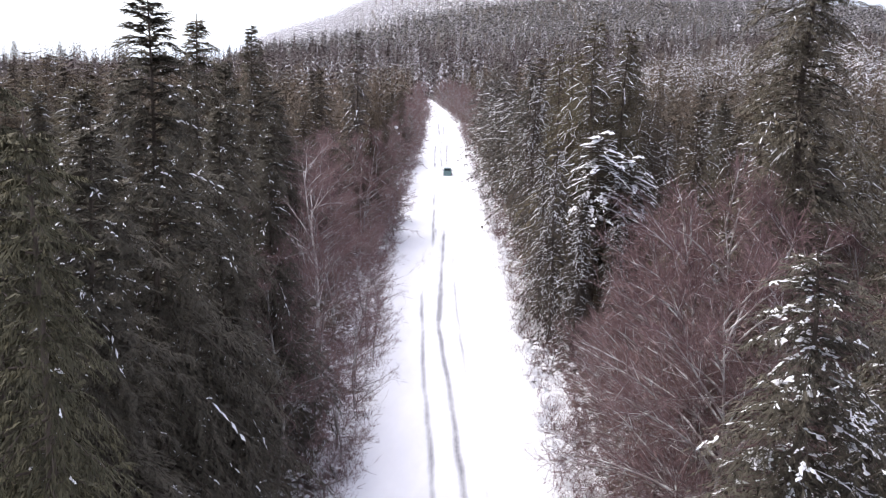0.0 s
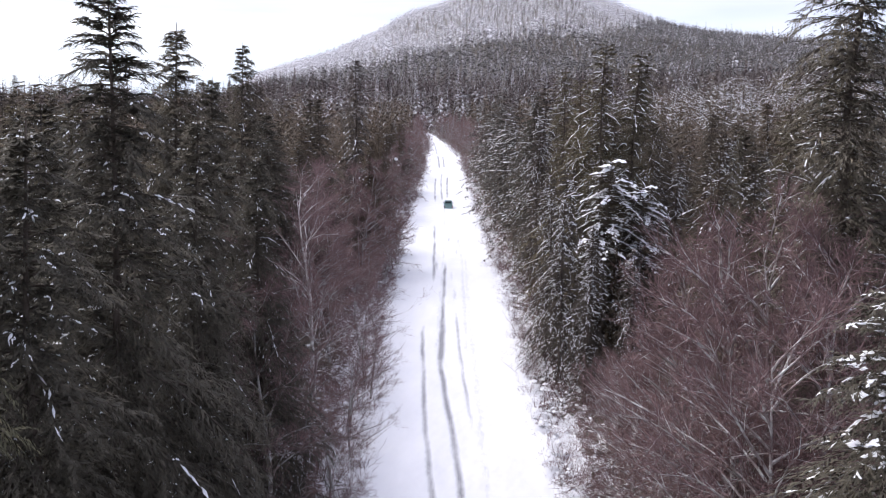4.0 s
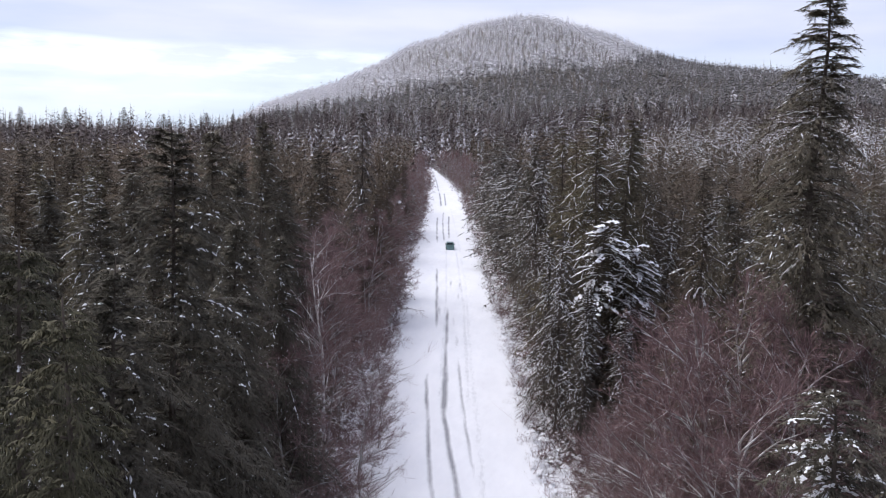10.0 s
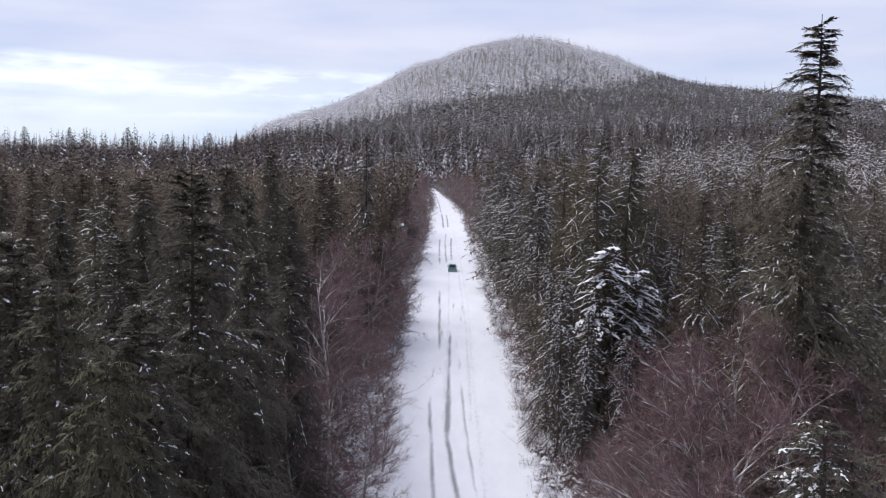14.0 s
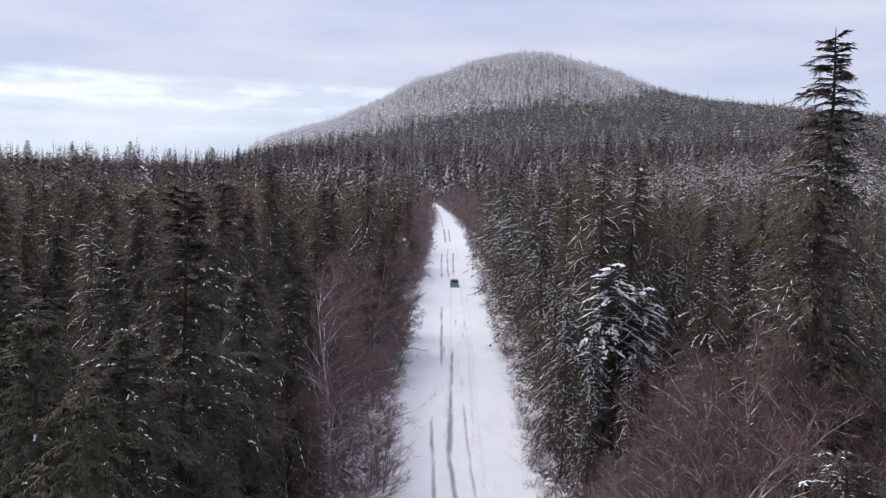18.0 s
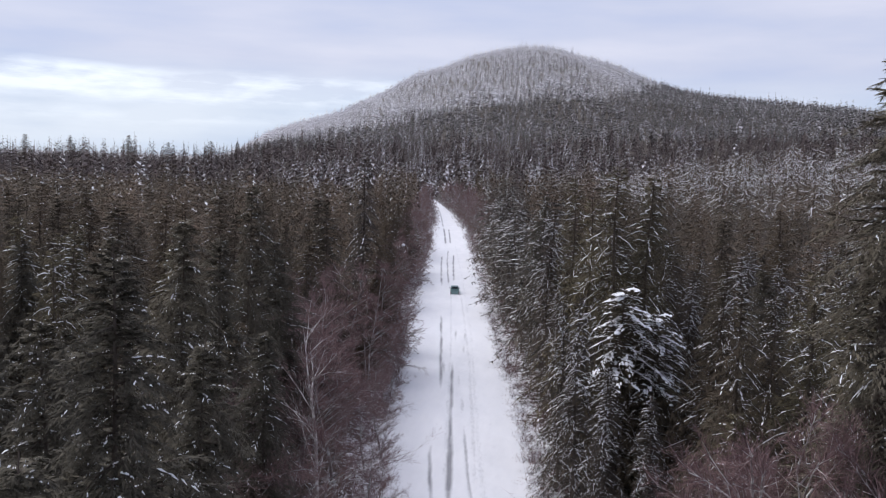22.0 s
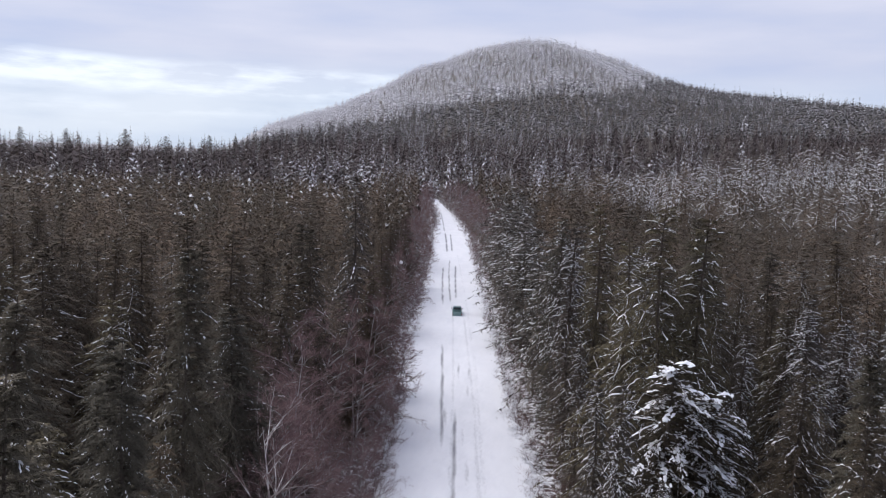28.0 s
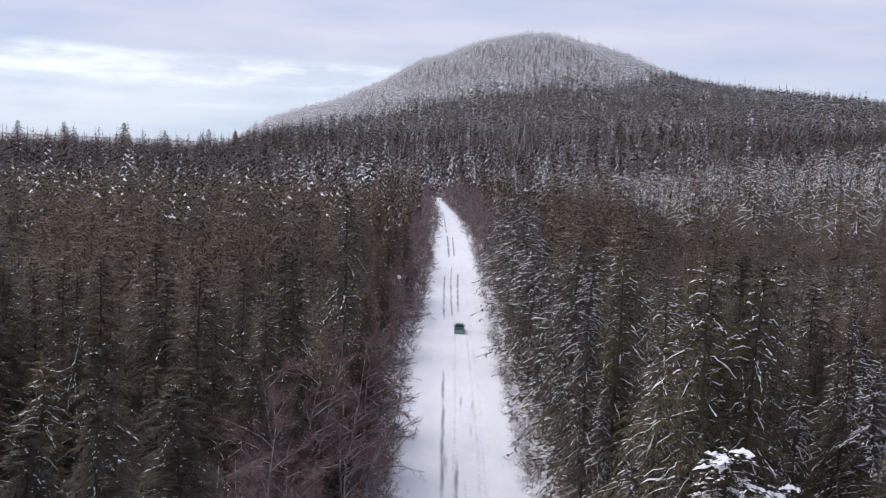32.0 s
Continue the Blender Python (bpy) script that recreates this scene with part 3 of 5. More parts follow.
        pad.add(v, np.arange(n)[:, None, None] * 9 + tri[None])
    # ridges of snow along whole boughs, fewer below the capped part
    pick = idx[(r.uniform(size=nb) < lines * np.where(h > capped * H, 1.0, 0.3)) & (L > 0.9)]
    if len(pick):
        C = segs
        a0, a1 = r.uniform(0.05, 0.55, len(pick)), r.uniform(0.6, 1.03, len(pick))
        wdh = line_w * r.uniform(0.5, 1.4, len(pick))
        rows = []
        for k in range(C + 1):
            sk = a0 + (a1 - a0) * k / C
            c0 = along(pick, sk)
            c0 += r.normal(0, 0.035, c0.shape)
            wk = wdh * r.uniform(0.35, 1.25, len(pick)) * (0.25 if k in (0, C) else 1.0)
            lift = c0.copy()
            lift[:, 2] += 0.02 + 0.8 * wk
            rows.append(np.stack([c0 - side[pick] * wk[:, None], lift, c0 + side[pick] * wk[:, None]], 1))
        v = np.stack(rows, 1).reshape(-1, 3)
        b0 = np.arange(len(pick)) * (C + 1) * 3
        for k in range(C):
            q = b0[r.uniform(size=len(pick)) < whole] + 3 * k
            for a, b_ in ((0, 1), (1, 2)):
                tri = np.stack([np.stack([q + a, q + b_, q + b_ + 3], 1), np.stack([q + a, q + b_ + 3, q + a + 3], 1)], 1).reshape(-1, 3)
                pad.add(v if k == 0 and a == 0 else np.zeros((0, 3)), tri if k == 0 and a == 0 else tri - len(v))
    return trunk, wood, sprays, pad


def conifer_thing(label, needle, wood_mat, *args, **kw):
    trunk, wood, sprays, pad = conifer(*args, **kw)
    e = new("conifer_tree")
    tagged(e, label, "tree", "trees of the forest")
    child("trunk", trunk.mesh("trunk", [wood_mat], True), e)
    tagged(child("bough_wood", wood.mesh("bough_wood", [wood_mat], True), e), kind="stuff")
    tagged(child("crown", crown_mesh("crown", sprays, needle), e), kind="stuff")
    if pad.n:
        tagged(child("snow", pad.mesh("snow", [M_SNOW], True), e, "white clumps of snow"), kind="stuff")
    return e


DARK = "dark green hemlock with drooping boughs and specks of snow"
SNOWY = "dark conifer with boughs heavily dusted with snow"
DULL = "yellow-green conifer with drooping thin sprays"
near_kinds = [conifer_thing(DARK, M_NEEDLE_NEAR, M_BARK, 11 + i, 20.0, 5.3, 250, 22, 0.25, bare=0.05, dens=0.76, droop=0.38 + 0.06 * i, snow=0.8, pads=1.8, lean=0.008 * i, pow_=0.76, streak=0.05, size=0.034, slender=0.7, feather=19, thin=0.8, hang=0.42) for i in range(3)]
near_snowy = [conifer_thing(SNOWY, M_NEEDLE_NEAR, M_BARK, 31 + i, 20.0, 4.6, 190, 17, 0.26, bare=0.04, droop=0.75, snow=1.5, pads=3.0, pow_=0.6, streak=0.05, size=0.075 if i == 0 else 0.05, lines=0.08, line_w=0.03, feather=14, thin=0.8, hang=0.7) for i in range(2)]
near_dull = [conifer_thing(DULL, M_NEEDLE_OLIVE, M_BARK, 41, 20.0, 3.9, 185, 21, 0.23, bare=0.05, droop=0.85, feather=19, snow=0.25, pads=0.5, thin=0.7, hang=1.0, size=0.045, streak=0.0, pow_=0.72)]
spire = [conifer_thing("tall dark conifer rising above the forest with ragged boughs", M_NEEDLE_NEAR, M_BARK, 45, 30.0, 5.4, 360, 18, 0.3, bare=0.06, dens=0.8, droop=0.5, snow=0.9, pads=1.2, pow_=0.72, streak=0.1, size=0.05, slender=0.6, lines=0.12, line_w=0.026, feather=14, thin=0.85, hang=0.45)]
lined = [conifer_thing("olive-green conifer with thin lines of snow along its boughs", M_NEEDLE_LINED, M_BARK, 47 + i, 20.0, 5.2, 170, 15, 0.34, bare=0.05, droop=0.5, snow=0.5, pads=1.2, pow_=0.72, streak=0.2, size=0.04, feather=10, thin=0.8, lines=0.6, line_w=0.048, hang=0.4) for i in range(2)]
laden_tree = [conifer_thing("low conifer with boughs bent under thick white snow", M_NEEDLE, M_BARK, 49, 20.0, 6.3, 125, 15, 0.36, bare=0.05, droop=0.62, snow=1.5, pads=3.5, pow_=0.52, streak=0.2, size=0.085, feather=10, thin=0.8, lines=0.3, line_w=0.09, segs=9, whole=0.9, capped=0.52, lump=1.15)]
mid_kinds = [conifer_thing(DARK if i < 2 else "dark brown-green conifer with dense drooping boughs", M_NEEDLE, M_BARK, 51 + i, 20.0, 6.0, 165, 13, 0.46, bare=0.12, droop=0.42, snow=0.5 if i < 2 else 0.15, pads=0.9, feather=8, streak=0.1, size=0.042, lines=0.1 if i < 2 else 0.05, line_w=0.026, pow_=0.84, thin=0.75, hang=0.35) for i in range(4)]
mid_snowy = [conifer_thing(SNOWY, M_NEEDLE_GREY, M_BARK, 61 + i, 20.0, 3.8, 126, 13, 0.48, bare=0.04, droop=0.6, snow=1.0, pads=1.6, feather=6, streak=0.12, size=0.045, lines=0.2, line_w=0.03, pow_=0.72) for i in range(3)]
speckled = [conifer_thing("grey-green conifer finely speckled with snow", M_NEEDLE_GREY, M_BARK, 67 + i, 20.0, 4.4, 150, 13, 0.36, bare=0.04, droop=0.7, snow=1.9, pads=4.6, feather=9, streak=0.06, size=0.064, slender=0.5, pow_=0.68) for i in range(2)]
flecked = [conifer_thing("brown-green conifer with a scatter of fine snow flecks", M_NEEDLE, M_BARK, 77 + i, 20.0, 5.8, 165, 14, 0.38, bare=0.08, droop=0.6, snow=1.1, pads=2.4, feather=10, streak=0.1, size=0.034, slender=0.6, pow_=0.82, thin=0.78, hang=0.35, lines=0.06, line_w=0.026) for i in range(2)]
templates = lined + flecked + speckled + near_kinds + near_snowy + near_dull + spire + laden_tree + mid_kinds + mid_snowy
used = set()
HEIGHT = {t.name: 20.0 for t in templates}
HEIGHT[spire[0].name] = 30.0
stand = []


def plant(kind, x, y, h, spread=1.0, turn=None):
    """Stands a tree of height h at (x, y); the first of a kind is moved, the others copied."""
    s = h / HEIGHT[kind.name] if kind.name in HEIGHT else h / 20.0
    turn = random.uniform(0, 360) if turn is None else turn
    m = pose(x, y, float(ground_z(x, y)), 0, 0, turn) @ Matrix.Diagonal((s * spread, s * spread, s, 1))
    if kind.name not in used:
        used.add(kind.name)
        kind.matrix_basis = m
        ob = kind
    else:
        ob = copy_thing(kind, Matrix.Identity(4))
        ob.matrix_basis = m
    stand.append((x, y))
    return ob


# trees that stand out, each in its place
LANDMARKS = [
    (spire[0], 13.8, 39.2, 28.9, 1.0), (near_kinds[1], -8.9, 28.0, 22.4, 0.8), (near_kinds[2], -8.6, 22.6, 19.6, 0.9), (near_kinds[0], -12.0, 23.0, 20.6, 0.9),
    (near_kinds[2], -10.9, 40.0, 22.6, 0.7), (near_kinds[2], -8.4, 33.5, 19.4, 0.8), (near_dull[0], -8.6, 17.6, 20.3, 0.9), (near_dull[0], -6.2, 14.5, 20.4, 0.8),
    (near_kinds[0], -13.4, 34.0, 19.5, 0.8), (near_kinds[2], -9.0, 45.0, 17.5, 0.8), (near_snowy[0], 9.5, 25.0, 16.0, 1.4), (near_snowy[1], 13.6, 27.0, 17.0, 1.1), (near_snowy[0], 12.0, 21.5, 14.5, 1.1),
    (near_kinds[0], -13.6, 60.6, 23.2, 0.6), (near_kinds[1], -12.6, 51.0, 20.6, 0.75), (mid_snowy[0], -13.8, 120.0, 24.5, 0.8),
    (laden_tree[0], 10.7, 75.4, 15.5, 1.3), (laden_tree[0], 13.4, 76.0, 13.7, 1.2), (lined[0], 10.6, 80.0, 24.6, 0.85), (lined[1], 13.4, 80.6, 24.2, 0.85), (lined[0], 9.4, 84.5, 22.0, 0.8),
    (speckled[0], 6.9, 70.0, 16.5, 0.75), (near_kinds[1], 15.8, 93.0, 23.0, 0.75), (near_snowy[1], 8.0, 117.0, 21.0, 0.85), (lined[1], 10.3, 106.0, 23.6, 0.8),
    (speckled[1], 8.2, 64.5, 12.0, 0.9), (speckled[0], 6.6, 76.5, 15.0, 0.75), (flecked[0], 13.6, 55.5, 18.6, 0.8), (lined[1], 17.0, 49.5, 16.5, 0.95), (lined[0], 11.5, 48.0, 14.0, 0.95),
    (flecked[1], 17.5, 62.0, 17.5, 0.85), (lined[0], 20.5, 56.0, 17.0, 0.9), (speckled[0], 10.4, 61.0, 11.0, 0.95),
    (near_kinds[2], 22.0, 47.0, 20.0, 0.9), (near_kinds[1], 21.0, 34.0, 20.0, 0.9),
]
for kind, x, y, h, sp in LANDMARKS:
    plant(kind, x, y, h, sp)


def clear(x, y, gap):
    return all((x - a) ** 2 + (y - b) ** 2 > gap * gap for a, b in stand[-700:])


rng = random.Random(5)
tries = 0
count = 0
while count < 275 and tries < 20000:
    tries += 1
    y = 8 + 112 * rng.random() ** 0.8
    x = rng.uniform(-1, 1) * (14 + 0.56 * y)
    d = abs(x - float(centre(y))) - float(half(y))
    right = x > float(centre(y))
    if d < (2.8 if right and y > 58 else 4.6 if y < 45 else 7.5):
        continue
    if right and y < 60 and d < 11:
        continue
    if 7 < x < 17 and 54 < y < 79 or 4 < x < 8.5 and 60 < y < 79:
        continue
    if not clear(x, y, 3.3):
        continue
    roadside = right and d < 6
    far = y > 72
    if right and x > 18 and 58 < y < 105:
        kind = rng.choice(speckled * 3 + flecked + lined)
        h = rng.uniform(13, 17.5)
    elif roadside:
        kind = rng.choice(mid_snowy[:2] + speckled * 2 if far else near_snowy)
        h = rng.uniform(11, 22)
    else:
        pool = ((mid_kinds[2:] * 2 + flecked * 2 + mid_kinds[:1] if x > 15 else speckled) if right else (mid_kinds * 2 + flecked + lined * 2) if y < 92 else mid_kinds[2:] * 3 + mid_kinds[:1]) if far else (near_kinds * 2 + flecked * 3 + near_snowy[1:] if right and y > 55 else near_kinds * 2 + flecked * 2 + lined * 2 if y > 50 else near_kinds * 4 + near_dull)
        kind = rng.choice(pool)
        h = (rng.uniform(12, 17) if x > 34 else rng.uniform(14.5, 20.5) if y > 60 else rng.uniform(15, 21)) if right else rng.uniform(14, 20.5)
    if y < 14:
        h = min(h, 16)
    plant(kind, x, y, h, rng.uniform(0.8, 1.15))
    count += 1
for k in range(26):
    y = 62 + 5.6 * k + rng.uniform(-2, 2)
    x = float(centre(y)) - float(half(y)) - rng.uniform(3.0, 6.5)
    if y > 92:
        plant(rng.choice(mid_kinds), x, y, rng.uniform(6, 15), rng.uniform(0.9, 1.3))


# ---------- the wider forest ----------
def crown_template(seed, nb, nt, R, snow, low=0.12, wide=0.3, fall=0.75, strip=0.0):
    """A whole small tree as one soup: needle slot 0, snow slot 1, bark slot 2; height 1."""
    r = np.random.RandomState(seed)
    s = Soup()
    s.add(*tubes([[0, 0, -0.02]], [[0, 0, 0.94]], 0.008, 0.002, 3), 2)
    u = (np.arange(nb) + r.uniform(0, 1, nb)) / nb
    h = low + (1.0 - low) * u
    az = np.arange(nb) * 2.39996 + r.normal(0, 0.4, nb)
    L = R * np.clip(1 - h, 0, 1) ** 0.75 * r.uniform(0.6, 1.2, nb) + 0.012
    for j in range(nt):
        fan = (j - (nt - 1) / 2) * (1.2 / max(nt, 2)) + r.normal(0, 0.15, nb)
        slope = -fall * r.uniform(0.5, 1.3, nb) * np.interp(h, [0, 0.8, 1], [1.0, 1.0, 1.4])
        d = np.stack([np.cos(az + fan), np.sin(az + fan), slope], 1)
        base = np.stack([0 * az, 0 * az, h + 0.01], 1)
        ln = L * (1.0 - 0.35 * abs(j - (nt - 1) / 2) / max(nt / 2, 1)) * r.uniform(0.8, 1.1, nb)
        end = base + d * ln[:, None]
        mid = base + d * (ln * 0.6)[:, None] + np.stack([0 * az, 0 * az, 0.15 * ln], 1)
        w = np.stack([-np.sin(az + fan), np.cos(az + fan), 0 * az], 1) * (ln * wide)[:, None]
        lop = r.uniform(-0.12, 0.02, nb) * ln
        ma, mb = mid - w, mid + w
        ma[:, 2] += lop
        v = np.stack([base, ma, mb, end], 1).reshape(-1, 3)
        q = np.arange(nb)[:, None] * 4
        white = r.uniform(size=nb) < snow
        if strip:
            s.add(v, np.concatenate([q + [0, 1, 2], q + [1, 3, 2]]), 0)
            k = strip * r.uniform(0.6, 1.4, nb)[:, None]
            lift = np.array([0, 0, 0.006])
            a0 = base + (mid - base) * 0.35 + lift
            m0 = mid + (end - mid) * 0.15 + lift
            v2 = np.stack([a0, m0 - w * k, m0 + w * k, mid + (end - mid) * 0.7 + lift], 1)[white].reshape(-1, 3)
            q2 = np.arange(len(v2) // 4)[:, None] * 4
            if len(v2):
                s.add(v2, np.concatenate([q2 + [0, 1, 2], q2 + [1, 3, 2]]), 1)
        else:
            for slot, msk in ((0, ~white), (1, white)):
                qq = q[msk]
                if len(qq):
                    s.add(v, np.concatenate([qq + [0, 1, 2], qq + [1, 3, 2]]), slot)
    v, f, sl = s.arrays()
    keep = np.unique(f)
    back = np.zeros(len(v), int)
    back[keep] = np.arange(len(keep))
    return v[keep], back[f], sl


def scatter(name, pts, kinds, pick, label, mats):
    """One mesh of many trees: pts rows of x, y, z, height, spread, turn."""
    vs, fs, ss, tn, ns, n = [], [], [], [], [], 0
    rt_ = np.random.RandomState(len(pts))
    for k, (v, f, s) in enumerate(kinds):
        p = pts[pick == k]
        if not len(p):
            continue
        c, sn = np.cos(p[:, 5]), np.sin(p[:, 5])
        H, W = p[:, 3], p[:, 3] * p[:, 4]
        X = p[:, 0:1] + W[:, None] * (c[:, None] * v[None, :, 0] - sn[:, None] * v[None, :, 1])
        Y = p[:, 1:2] + W[:, None] * (sn[:, None] * v[None, :, 0] + c[:, None] * v[None, :, 1])
        Z = p[:, 2:3] + H[:, None] * v[None, :, 2]
        nv = crown_normals(v, 0.75, 0.14, k)
        f = face_out(v, f, nv)
        ns.append(np.stack([c[:, None] * nv[None, :, 0] - sn[:, None] * nv[None, :, 1], sn[:, None] * nv[None, :, 0] + c[:, None] * nv[None, :, 1], np.repeat(nv[None, :, 2], len(p), 0)], -1).reshape(-1, 3))
        vs.append(np.stack([X, Y, Z], -1).reshape(-1, 3))
        fs.append((f[None] + (np.arange(len(p)) * len(v))[:, None, None]).reshape(-1, 3) + n)
        ss.append(np.tile(s, len(p)))
        tn.append(np.repeat(rt_.uniform(0, 1, len(p)), len(v)))
        n += len(p) * len(v)
    me = mesh_from(name, np.concatenate(vs), np.concatenate(fs), mats, np.concatenate(ss))
    set_normals(me, np.concatenate(ns))
    me.attributes.new("tone", "FLOAT", "POINT").data.foreach_set("value", np.concatenate(tn).astype(np.float32))
    return tagged(new(name, me), label, "forest", kind="stuff")


def sow(y0, y1, gap, width, seed, keep):
    """Jittered places between y0 and y1, within the width that keep() allows."""
    r = np.random.RandomState(seed)
    ys = np.arange(y0, y1, gap)
    out = []
    for yy in ys:
        w = width(yy)
        xs = np.arange(-w, w, gap)
        out.append(np.stack([xs + r.uniform(-0.6, 0.6, len(xs)) * gap, yy + r.uniform(-0.6, 0.6, len(xs)) * gap], 1))
    p = np.concatenate(out)
    thick = r.uniform(size=len(p)) < 0.8 + 0.3 * wave(p[:, 0], p[:, 1], 7 * gap, seed + 300)
    return p[keep(p[:, 0], p[:, 1]) & thick], r


def finish(p, r, h0, h1):
    z = ground_z(p[:, 0], p[:, 1])
    return np.column_stack([p, z, r.uniform(h0, h1, len(p)), r.uniform(0.8, 1.25, len(p)), r.uniform(0, 6.28, len(p))])


MATS = [M_NEEDLE_FAR, M_SNOW, M_BARK]
off = lambda x, y: np.abs(x - centre(y)) - half(y)
on_right = lambda x, y: x > centre(y)


def laden_at(x, y):
    return on_right(x, y) & (x > 34 + 6 * wave(x, y, 70, 55)) & (y > np.interp(x, [34, 60, 90, 130], [345, 268, 240, 216]) + 8 * wave(x, y, 50, 56)) & (y < 600)


def stand_of(name, y0, y1, gap, seed, kinds, label, h0, h1, keep, mats=MATS, rough=1.3):
    p, r = sow(y0, y1, gap, lambda y: 12 + 0.49 * y, seed, lambda x, y: keep(x, y) & (off(x, y) > np.where(on_right(x, y) & (y < 235), 2.8, 6.5)))
    pts = finish(p, r, h0, h1)
    x, y = p[:, 0], p[:, 1]
    plain = on_right(x, y) & ~laden_at(x, y)
    pts[:, 3] += np.where(plain & (x < 36) & (y < 290), 1.0, np.where(plain & (x > 40) & (y < 270), -3.0, 0)) + rough * wave(x, y, 60, 77)
    pick = r.randint(0, len(kinds), len(p))
    scatter(name, pts, kinds, pick, label, mats)


def spray_template(seed, snow, pads, size=0.065):
    """A smaller whole tree with feathered sprays; height 1."""
    trunk, wood, sprays, pad = conifer(seed, 20.0, 6.0, 58, 8, 0.8, bare=0.12, droop=0.45, snow=snow, pads=pads, feather=3, streak=0.1, size=size, slender=0.6, pow_=0.74, thin=1.15)
    s = Soup()
    for slot, part_ in ((2, trunk), (0, sprays), (1, pad)):
        if part_.n:
            v, f, _ = part_.arrays()
            if slot == 2:
                v = v * [0.55, 0.55, 0.96]
            s.add(v / 20.0, f, slot)
    return s.arrays()


def bent_template(seed, load):
    """A young tree whose drooping boughs each carry a ridge of snow; height 1."""
    trunk, wood, sprays, pad = conifer(seed, 20.0, 7.4, 56, 4, 0.9, bare=0.1, droop=0.42, snow=0.0, pads=0.0, feather=2, thin=1.3, pow_=0.62, lines=load, line_w=0.15, segs=6, whole=1.0)
    s = Soup()
    for slot, part_ in ((2, trunk), (0, sprays), (1, pad)):
        v, f, _ = part_.arrays()
        s.add(v / 20.0, f, slot)
    return s.arrays()


spray_kinds = [spray_template(100 + i, *sp) for i, sp in enumerate(((0.0, 0.5), (0.1, 0.5), (0.15, 0.6), (0.3, 0.6)))]
row_kinds = [spray_template(105 + i, *sp) for i, sp in enumerate(((1.0, 2.4, 0.08), (1.4, 3.0, 0.09)))]
verge_row = lambda x, y: on_right(x, y) & (off(x, y) < 8)
stand_of("forest_stand", 118, 335, 5.8, 3, spray_kinds, "dense stand of dark brown-green conifers beside the road", 9, 21, lambda x, y: ~verge_row(x, y) & ~laden_at(x, y) & (on_right(x, y) & (x > 20) | (y < 270)))
stand_of("verge_conifers", 118, 262, 3.6, 23, row_kinds, "row of snow-flecked conifers along the east verge", 12, 20, lambda x, y: verge_row(x, y), [M_NEEDLE_ROW, M_SNOW, M_BARK], 3.0)
stand_of("snow_laden_slope", 430, 640, 6.6, 33, [crown_template(110 + i, 18, 3, 0.38, s, 0.1, 0.13, 0.6, 0.95) for i, s in enumerate((0.1, 0.6, 0.75, 0.95))],
         "slope of conifers with boughs white with snow", 12, 16, laden_at)
laden_kinds = [bent_template(150 + i, s) for i, s in enumerate((0.3, 0.65, 0.9))]
stand_of("snow_laden_trees", 200, 430, 7.2, 34, laden_kinds, "young conifers bowed under white snow", 11, 16, laden_at)
stand_of("young_growth", 262, 505, 4.7, 43, [crown_template(114 + i, 24, 1, 0.27, s, 0.05, 0.35) for i, s in enumerate((0.0, 0.04, 0.15))],
         "low young conifers in the clearing beyond the stand", 6, 12, lambda x, y: ~laden_at(x, y) & (off(x, y) > 12))
stand_of("verge_stand", 262, 470, 5.0, 53, [crown_template(116 + i, 40, 2, 0.21, s, 0.15, 0.2, 0.8, 0.5) for i, s in enumerate((0.05, 0.15, 0.4))],
         "conifers lining the far end of the road", 13, 20, lambda x, y: off(x, y) < 24)
# the woods behind, on both sides of the road
p, r = sow(-190, 12, 4.8, lambda y: 90, 63, lambda x, y: (off(x, y) > 4.5) & (np.abs(x) > np.where(y > 0, 13, 0)))
close = p[:, 1] > -32
pts = finish(p, r, 12, 19)
rear_kinds = [crown_template(130 + i, 40, 2, 0.22, 0.15 * i, 0.12, 0.22, 0.7, 0.5) for i in range(3)]
scatter("rear_stand", pts[~close], rear_kinds, r.randint(0, 3, (~close).sum()), "conifers standing along the road behind", MATS)
scatter("start_stand", pts[close], spray_kinds, r.randint(0, 4, close.sum()), "conifers beside the start of the road", MATS)
# the valley beyond
p, r = sow(500, 1100, 10.0, lambda y: 20 + 0.5 * y, 4, lambda x, y: ~laden_at(x, y))
pts = finish(p, r, 12, 26)
pts[:, 3] = 9 + 19 * r.uniform(0, 1, len(p)) ** 1.5 + 4 * wave(p[:, 0], p[:, 1], 60, 78)
tall = r.uniform(size=len(p)) < 0.08
pts[tall, 3] *= r.uniform(1.1, 1.35, tall.sum())
kinds = [crown_template(120 + i, 34, 3, 0.25, s, 0.05, 0.13, 0.6, st) for i, (s, st) in enumerate(((0.03, 0.4), (0.12, 0.5), (0.5, 0.7), (0.9, 0.85)))]
dust = 0.25 - 0.6 * (p[:, 0] < -110) + 0.9 * wave(p[:, 0], p[:, 1], 120, 79) + r.uniform(-1.2, 1.6, len(p)) + 1.4 * np.exp(-((p[:, 1] - 520) / 70) ** 2) + 1.3 * np.exp(-((p[:, 0] - 30) / 230) ** 2)
pick = np.clip(dust.astype(int), 0, 3)
scatter("valley_forest", pts, kinds, pick, "tall conifers of the valley, some dark and some white with snow", [M_NEEDLE_VALLEY, M_SNOW, M_BARK])
# the slopes
p, r = sow(1100, 2450, 8.6, lambda y: 30 + 0.5 * y, 6, lambda x, y: terrain(x, y) > -99)
pts = finish(p, r, 10, 17)
pts[r.uniform(size=len(p)) < 0.04, 3] *= 1.5
